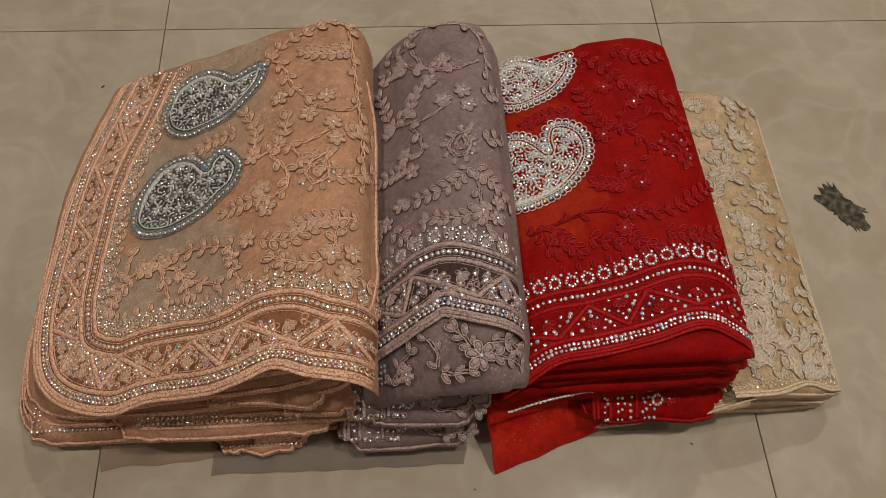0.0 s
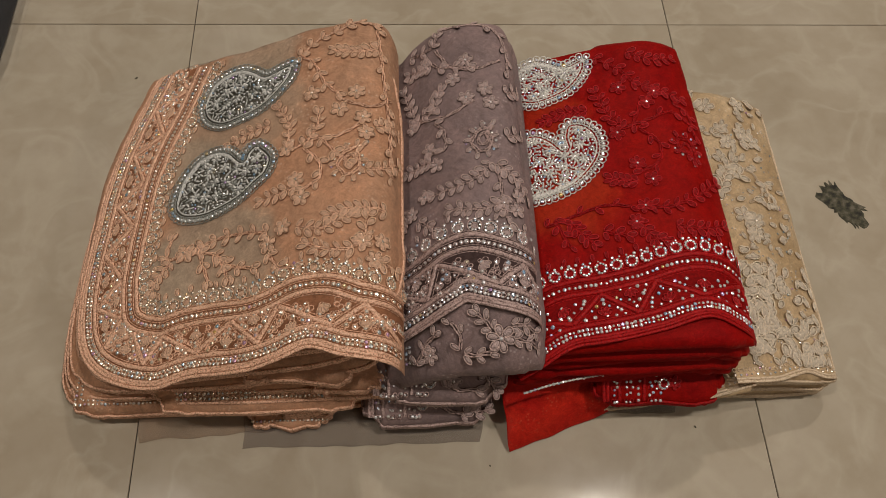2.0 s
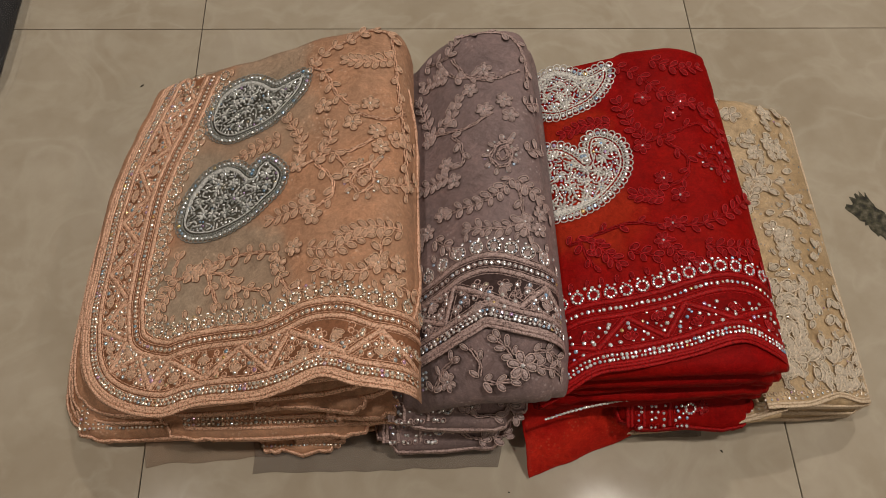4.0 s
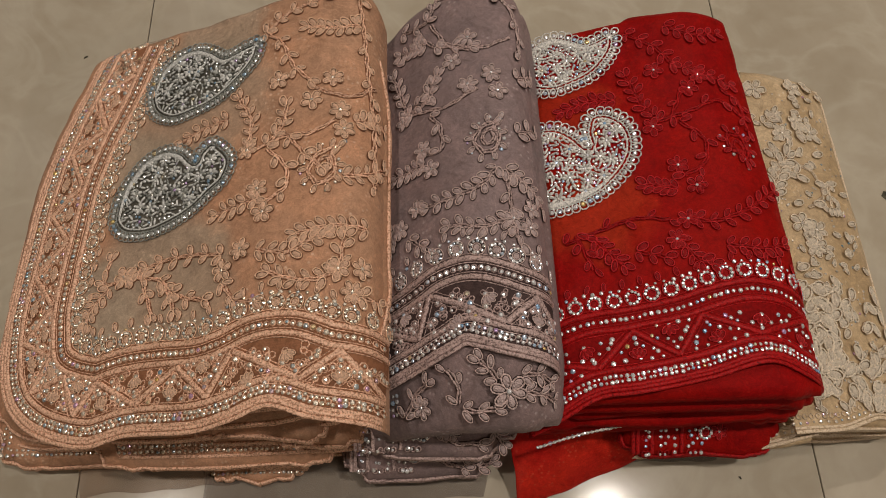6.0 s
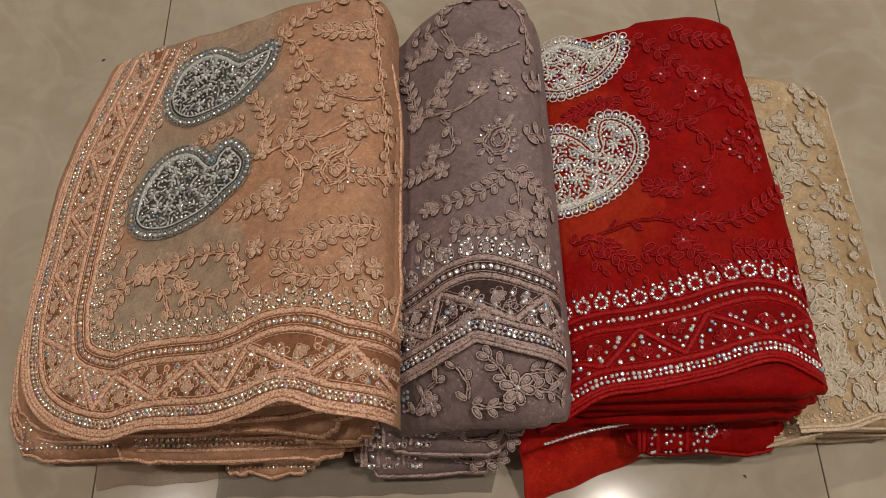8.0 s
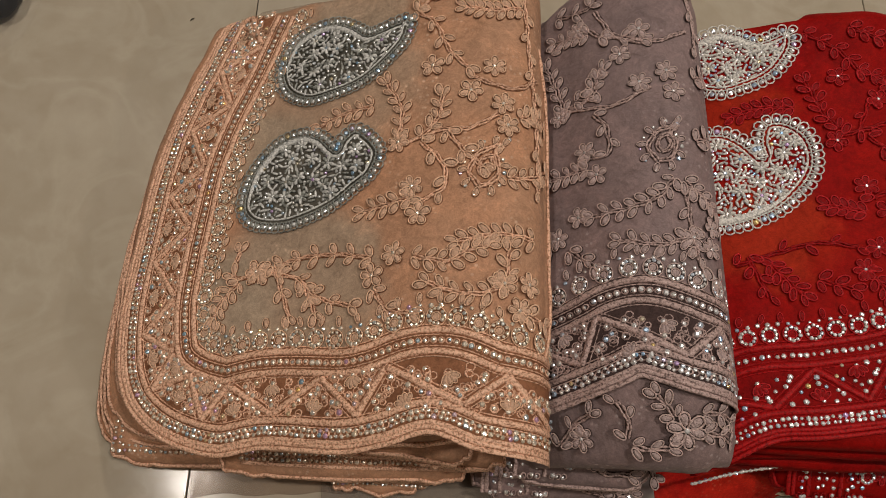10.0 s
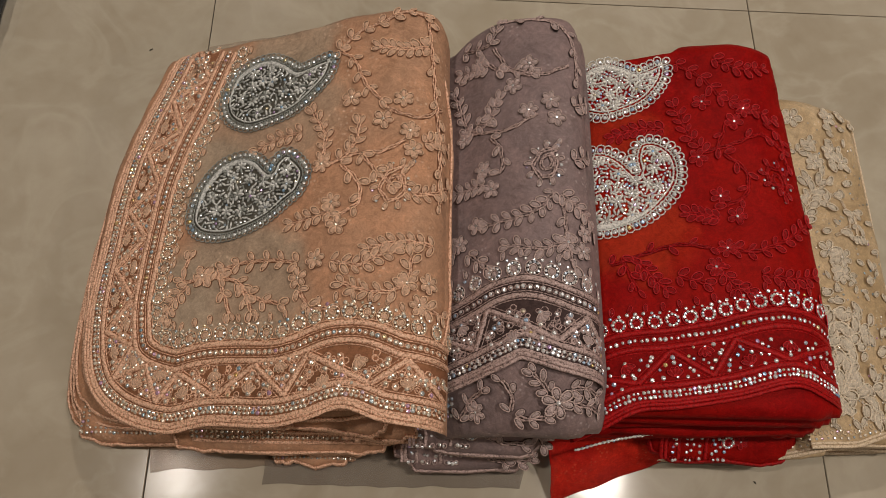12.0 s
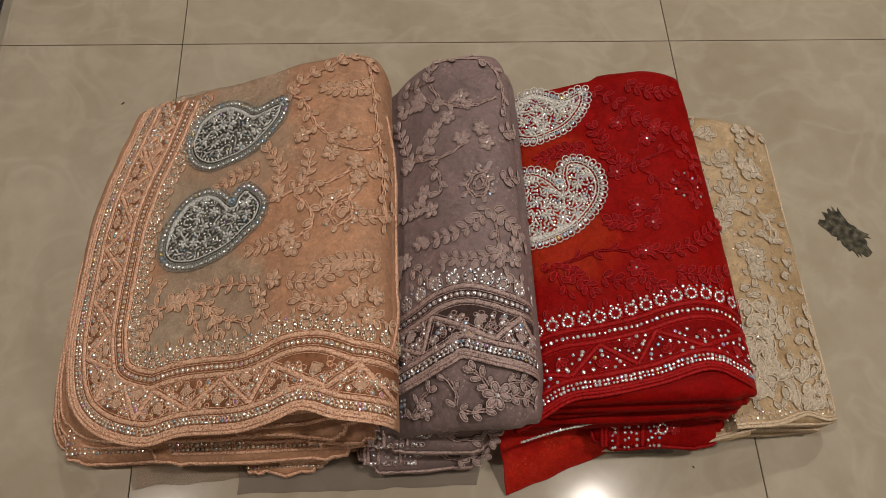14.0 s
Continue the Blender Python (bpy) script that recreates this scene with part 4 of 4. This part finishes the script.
paisley(R, DROP, 0.3670, -0.2090, 0.0810, radians(27.7), SILVER_THREAD, SILVER_THREAD, STONE, RED, "silver beaded paisley patch", 0.0078, 0.0055, 0.95, 0.0026, 15)
border(R, R_HEM, 0.98, 0.060, fill=False)


def small_paisley(lie, x, y, size, angle):
    """A small corded drop ringed with stones."""
    pts = [(x + size * (u * math.cos(angle) - v * math.sin(angle)), y + size * (u * math.sin(angle) + v * math.cos(angle))) for u, v in ((-0.5, 0), (-0.3, 0.28), (0.05, 0.30), (0.35, 0.12), (0.5, -0.15), (0.3, -0.05), (0.0, -0.26), (-0.35, -0.22), (-0.5, 0))]
    lie.cord(pts, 0.0009)
    lie.cord([(x + 0.5 * (a - x), y + 0.5 * (b - y)) for a, b in pts], 0.0008)
    for a, b in along(pts, 0.0065)[:-1]:
        lie.set("leaf", lie.leaf[1], a + 0.12 * (a - x), b + 0.12 * (b - y), math.atan2(b - y, a - x), 0.0068)
    lie.stones("stone_ring", [(x + 1.5 * (a - x), y + 1.5 * (b - y)) for a, b in along(pts, 0.0055)[:-1]], 0.0013)


small_paisley(P, 0.208, -0.310, 0.031, radians(70))
small_paisley(G, 0.326, -0.285, 0.029, radians(70))
small_paisley(R, 0.519, -0.287, 0.026, radians(-60))

# cream: scattered stones, dense front spray
_r = random.Random(9)
for _ in range(135):
    C.set("leaf", _r.choice(C.leaf), _r.uniform(0.575, 0.66), -0.475 + 0.10 * _r.random() ** 1.4, _r.uniform(0.3, 2.8), _r.uniform(0.008, 0.0135))
for _ in range(100):
    C.set("leaf", _r.choice(C.leaf), _r.uniform(0.57, 0.655), _r.uniform(-0.37, -0.16), _r.uniform(0, 6.3), _r.uniform(0.007, 0.012))
C.stones("stone_scatter", [(_r.uniform(0.57, 0.662), -0.478 + 0.30 * _r.random() ** 1.7) for _ in range(230)], 0.0011)
C.band("hem_ridge", inset(C_HEM, 0.001), 0.0032)
C.band("hem_ridge", inset(C_HEM, 0.0038), 0.0024)
C.stones("beading", along(inset(C_HEM, 0.0075), 0.0052), 0.0013)
for x, y in along(inset(C_HEM, 0.012), 0.005):
    ring_cord(C, x, y, 0.0018)

c_tail = lambda x, y: 0.006 + 0.40 * max(0.0, x - 0.442)
fold("hem_tail", cream, 0.442, 0.572, -0.4960, -0.45, lambda x, y: max(0.001, c_tail(x, y) - 0.007), c_tail, CREAM, 38, None, corner=10)
C2 = Lie(cream, CX, CZ, 0, CREAM, CREAM_SET, GOLD_STONE, 20, lambda x, y: c_tail(x, y) + 0.0008)
C_TAIL = smooth_line([(0.443, -0.4975), (0.475, -0.499), (0.505, -0.4960), (0.535, -0.4980), (0.574, -0.491)], 60)
C2.band("hem_ridge", inset(C_TAIL, 0.001), 0.0032)
C2.band("hem_ridge", inset(C_TAIL, 0.0038), 0.0024)
C2.stones("beading", along(inset(C_TAIL, 0.0075), 0.0050), 0.0013)


def tier(lie, x0, x1, y0, y1, s=1.0):
    """The border showing on the front of a lower fold: bands and stone rows across it, then a sprig."""
    up = lambda x: [(x0 + x * s, y0), (x0 + x * s, y1)]
    for x in (0.0015, 0.0045, 0.014, 0.034):
        lie.band("satin_band", up(x), 0.0030 * s)
    rows = [p for x in (0.0085, 0.0110, 0.0195, 0.024, 0.029, 0.039, 0.043, 0.047) for p in along(up(x), 0.0040)]
    lie.stones("beading", [p + np.array([lie.rng.uniform(-1, 1) * 0.0017, lie.rng.uniform(-1, 1) * 0.0012]) for p in rows], 0.0014)
    for p in rows[::2]:
        ring_cord(lie, p[0], p[1], 0.0018)
    m = (y0 + y1) / 2
    for f in (0.050, ):
        lie.set("rosette", lie.rosette[0], x0 + f * s, m, 0.4, 0.011)


G1 = Lie(grey, GX, GZ, 0, GREY, GREY_SET, STONE, 12, lambda x, y: g_one(x, y) + 0.0007, 0.362)
G2 = Lie(grey, GX, GZ, 0, GREY, GREY_SET, STONE, 13, lambda x, y: g_two(x, y) - 0.0002)
G3 = Lie(grey, GX, GZ, 0, GREY, GREY_SET, STONE, 14, lambda x, y: g_three(x, y) - 0.0002)
R3 = Lie(red, RX, RZ, 0, RED, RED_SET, STONE, 15, lambda x, y: r_low(x, y) - 0.0002)
G1.bloom(0.273, -0.473, 0.017)
G1.bloom(0.329, -0.469, 0.024)
G1.vine([(0.340, -0.470), (0.350, -0.471), (0.360, -0.473)], 2)
G1.vine([(0.297, -0.474), (0.296, -0.462), (0.289, -0.453)], 2, both=False)
G1.vine([(0.322, -0.462), (0.316, -0.455), (0.311, -0.450)], 2)
G1.vine([(0.262, -0.477), (0.268, -0.466), (0.276, -0.459)], 2)
G1.vine([(0.300, -0.478), (0.310, -0.480), (0.320, -0.479)], 2)
G1.vine([(0.338, -0.460), (0.348, -0.459), (0.357, -0.462)], 2)
G1.stones("stone_cluster", [(0.247 + 0.003 * (k % 4), -0.474 + 0.004 * (k // 4)) for k in range(16)], 0.0015)
tier(G2, 0.223, 0.338, -0.4935, -0.474)
tier(G3, 0.217, 0.329, -0.5035, -0.484)
G2.bloom(0.294, -0.484, 0.015)
G2.vine([(0.284, -0.480), (0.296, -0.490), (0.314, -0.491)], 1)
G2.vine([(0.322, -0.476), (0.326, -0.484), (0.331, -0.491)], 2)
G3.bloom(0.311, -0.494, 0.017)
G3.vine([(0.278, -0.489), (0.288, -0.498), (0.304, -0.503)], 1)
G3.vine([(0.316, -0.503), (0.326, -0.500)], 1)
tier(R3, 0.432, 0.549, -0.499, -0.472, 1.15)
R3.bloom(0.500, -0.485, 0.013)

# peach: flat under-ply at the corner, rolled hem in front, gathered ends
p_low = lambda x, y: 0.030
fold("under_ply", peach, -0.050, 0.105, -0.484, -0.30, lambda x, y: 0.002, p_low, PEACH, 51, PEACH_THREAD, wave=0.005, corner=9)
P2 = Lie(peach, PX, PZ, 0, PEACH, PEACH_SET, GOLD_STONE, 16, lambda x, y: 0.0302)
P2.stones("beading", [(-0.048, y) for y in np.arange(-0.482, -0.43, 0.0038)] + [(-0.0435, y) for y in np.arange(-0.478, -0.44, 0.0042)], 0.0013)
P2.stones("beading", [(x, -0.4830) for x in np.arange(-0.047, 0.06, 0.0037)] + [(x, -0.4790) for x in np.arange(-0.041, 0.06, 0.0042)], 0.0013)
for k in range(5):
    fold("rolled_hem", peach, 0.140 + 0.0012 * k, 0.180 - 0.0015 * k, -0.4975 + 0.0012 * k, -0.455, lambda x, y, k=k: 0.010 + 0.0062 * k, lambda x, y, k=k: 0.0162 + 0.0062 * k, PEACH, 60 + k, PEACH_THREAD)
# a worked ply showing under the hem
p_mid = lambda x, y: 0.072 - max(0.0, -0.465 - y) * 0.8
fold("worked_ply", peach, 0.035, 0.205, -0.4925, -0.43, lambda x, y: 0.034, p_mid, PEACH, 58, PEACH_THREAD, wave=0.006, corner=8)
P4 = Lie(peach, PX, PZ, 0, PEACH, PEACH_SET, GOLD_STONE, 19, lambda x, y: p_mid(x, y) + 0.0004)
for y in (-0.490, -0.4785, -0.474):
    P4.band("satin_band", [(0.05, y), (0.12, y - 0.001), (0.195, y)], 0.0030)
for y in (-0.4870, -0.4832):
    P4.stones("beading", [(x, y) for x in np.arange(0.05, 0.195, 0.0040)], 0.0014)
    for x in np.arange(0.05, 0.195, 0.0044):
        ring_cord(P4, x, y, 0.0019)
P3 = Lie(peach, PX, PZ, 0, PEACH, PEACH_SET, GOLD_STONE, 17, lambda x, y: 0.016 + 0.05 * (y + 0.502))
fold("under_ply", peach, 0.105, 0.185, -0.501, -0.44, lambda x, y: 0.002, lambda x, y: 0.0155, PEACH, 57, PEACH_THREAD, wave=0.007, corner=6)
P3.stones("beading", [(x, -0.500) for x in np.arange(0.11, 0.182, 0.0036)], 0.0013)
for k, (a, b, z) in enumerate(((0.182, 0.232, 0.060), (0.178, 0.225, 0.082), (0.120, 0.205, 0.100))):
    fold("gathered_ply", peach, a, b, -0.486 + 0.002 * k, -0.44, lambda x, y, z=z: z - 0.016, lambda x, y, z=z: z, PEACH, 70 + k, PEACH_THREAD, wave=0.006)

# red: silver-beaded edge of the inner ply
_edge = [(0.357, -0.4955), (0.385, -0.488), (0.42, -0.482), (0.452, -0.4785), (0.474, -0.476)]
R4 = Lie(red, RX, RZ, 0, RED, SILVER_THREAD, STONE, 18, lambda x, y: 0.072)
R4.cord(_edge, 0.0009, double=False, knot=0.4)
R4.cord([(0.430, -0.481), (0.452, -0.477), (0.474, -0.474)], 0.0013, double=False, knot=0.4)
R4.stones("beading", along(_edge, 0.0044), 0.0013)
fold("inner_ply", red, 0.355, 0.478, -0.478, -0.40, lambda x, y: 0.050, lambda x, y: 0.0715, RED, 25, None)


def drape(name, lie, a, b, c, d, material, seed, bow=0.006, thick=0.0016, label=""):
    """A loose tail of cloth between four corners: a, b at the back, c, d at the front."""
    a, b, c, d = (np.array(q) for q in (a, b, c, d))
    n, m = 40, 22
    v = []
    for lift in (0.0, -thick):
        for j in range(m + 1):
            t = j / m
            for i in range(n + 1):
                s = i / n
                p = (a * (1 - s) + b * s) * (1 - t) + (d * (1 - s) + c * s) * t
                z = p[2] + bow * math.sin(math.pi * t) + 0.0022 * noise.noise((p[0] * 60 + seed, p[1] * 60, seed)) * (1 - t) ** 0.5
                e = 0.0022 * noise.noise((p[0] * 45, seed, 1.5)) * t
                v.append((p[0] + 0.0015 * noise.noise((seed, p[1] * 60, 2)), p[1] + e, max(z, 0.0024) + lift))
    k = (n + 1) * (m + 1)
    f = []
    for j in range(m):
        for i in range(n):
            q = j * (n + 1) + i
            f += [(q, q + n + 1, q + n + 2, q + 1), (k + q, k + q + 1, k + q + n + 2, k + q + n + 1)]
    for i in range(n):
        q = m * (n + 1) + i
        f += [(q, k + q, k + q + 1, q + 1), (i, i + 1, k + i + 1, k + i)]
    for j in range(m):
        q = j * (n + 1)
        f += [(q, k + q, k + q + n + 1, q + n + 1), (q + n, q + 2 * n + 1, k + q + 2 * n + 1, k + q + n)]
    g = Build()
    g.add(v, f)
    return part(name, g.mesh(name, [material]), lie.thing, label)


drape("sheer_tail", R, (0.335, -0.45, 0.045), (0.462, -0.45, 0.045), (0.452, -0.498, 0.004), (0.349, -0.534, 0.004), RED_SHEER, 3, 0.012, label="loose sheer red net tail on the floor")
drape("sheer_tail", P, (0.0, -0.44, 0.02), (0.13, -0.44, 0.03), (0.128, -0.506, 0.003), (0.004, -0.512, 0.003), PEACH_SHEER, 5, 0.004, label="loose sheer peach net edge on the floor")
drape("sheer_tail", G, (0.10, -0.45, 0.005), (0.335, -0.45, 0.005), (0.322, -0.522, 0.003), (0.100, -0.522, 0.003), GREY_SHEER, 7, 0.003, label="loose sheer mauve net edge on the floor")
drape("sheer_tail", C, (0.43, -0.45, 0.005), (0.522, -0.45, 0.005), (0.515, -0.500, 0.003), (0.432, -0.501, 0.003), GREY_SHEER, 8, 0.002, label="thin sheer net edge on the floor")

drape("sheer_tail", P, (0.028, -0.133, 0.078), (0.150, -0.138, 0.122), (0.160, -0.172, 0.148), (0.020, -0.172, 0.094), PEACH_SHEER, 9, 0.004, label="sheer peach net edge behind the fold")

# ---- chip in the tile and crumbs ----
_b = Build()
_r = random.Random(5)
_n = 60
_ring = []
for k in range(_n):
    a = 2 * math.pi * k / _n
    u, v = math.cos(a), math.sin(a)
    w = 0.54 + 0.13 * math.sin(2 * a + 0.6) + 0.07 * math.sin(3 * a)
    r = 1 + 0.40 * noise.noise((u * 1.7, v * 1.7, 4)) + 0.26 * noise.noise((u * 6, v * 6, 9)) + _r.uniform(-.08, .08)
    _ring.append((0.030 * u * r, 0.030 * w * v * r * 1.25))
_c, _s = math.cos(radians(-64)), math.sin(radians(-64))
_pts = [[(0.754 + k * (x * _c - y * _s), -0.268 + k * (x * _s + y * _c), z + 0.0004 * _r.uniform(-1, 1) * (k < 1)) for x, y in _ring] for k, z in ((1.0, 0.0002), (0.9, 0.0013), (0.6, 0.0011), (0.3, 0.0015))]
_b.add([p for q in _pts for p in q] + [(0.754, -0.268, 0.0012)], [(k * _n + i, k * _n + (i + 1) % _n, (k + 1) * _n + (i + 1) % _n, (k + 1) * _n + i) for k in range(3) for i in range(_n)] + [(3 * _n + i, 3 * _n + (i + 1) % _n, 4 * _n) for i in range(_n)])
tagged(new("tile_chip", _b.mesh("tile_chip", [CHIP])), "dark chipped spot with bare mortar in a floor tile", "tile chip")


def crumb(x, y, long, angle):
    b = Build()
    tube(b, [(-long / 2, 0, 0.0006), (-long / 6, 0.0004, 0.0009), (long / 4, -0.0003, 0.0008), (long / 2, 0, 0.0005)], [0.0003, 0.0007, 0.0006, 0.0003], sides=5)
    ob = tagged(new("crumb", b.mesh("crumb", [CHIP])), "tiny dark crumb of dirt on the tile", "crumb", "crumbs on the floor")
    ob.matrix_basis = pose(x, y, 0, 0, 0, angle)


for x, y, l, a in ((0.533, -0.515, 0.003, -40), (-0.059, -0.085, 0.0045, 50), (0.33, -0.545, 0.0015, 20)):
    crumb(x, y, l, a)

# ---- black cloth in a clear bag ----
pack = tagged(new("bagged_cloth"), "black dotted cloth folded in a clear plastic bag", "packed cloth")
flat = lambda z: (lambda x, y: z)
fold("cloth", pack, -0.52, -0.222, -0.10, 0.30, flat(0.002), flat(0.030), DARK, 41, None, label="black cloth with grey woven dots")
_b = Build()
_r = random.Random(3)
for _ in range(170):
    x, y = _r.uniform(-0.50, -0.230), _r.uniform(-0.09, 0.29)
    a = np.linspace(0, 2 * np.pi, 7, endpoint=False)
    _b.add([(x + 0.0042 * _r.uniform(.6, 1.2) * math.cos(t), y + 0.0042 * _r.uniform(.6, 1.2) * math.sin(t), 0.0315) for t in a] + [(x, y, 0.0325)], [(i, (i + 1) % 7, 7) for i in range(7)])
part("dot_weave", _b.mesh("dot_weave", [DOT]), pack, "", "stuff")
_bag = fold("plastic_bag", pack, -0.54, -0.207, -0.135, 0.33, flat(0.0012), lambda x, y: 0.0345 - 0.03 * min(1, max(0, (-0.09 - y) / 0.045)), PLASTIC, 42, None, wave=0.012, label="crinkled clear plastic bag")
for _lie in (P, G, R, C, G1, G2, G3, R3, R4, P2, P3, P4, C2):
    _lie.done()

# ---- floor tiles ----
_b = Build()
_h, _d = 0.2995, 0.0004
_b.add([(sx * s, sy * s, z) for s, z in ((_h, -0.004), (_h, -_d), (_h - _d, 0.0)) for sx, sy in ((-1, -1), (1, -1), (1, 1), (-1, 1))],
       [(8, 9, 10, 11)] + [(o + i, o + (i + 1) % 4, o + 4 + (i + 1) % 4, o + 4 + i) for o in (0, 4) for i in range(4)])
_tile = _b.mesh("tile", [TILE], False)
for i in range(-4, 7):
    for j in range(-5, 5):
        ob = part("tile", _tile, floor)
        ob.location = (0.3 + 0.6 * i, 0.3 + 0.6 * j, 0)
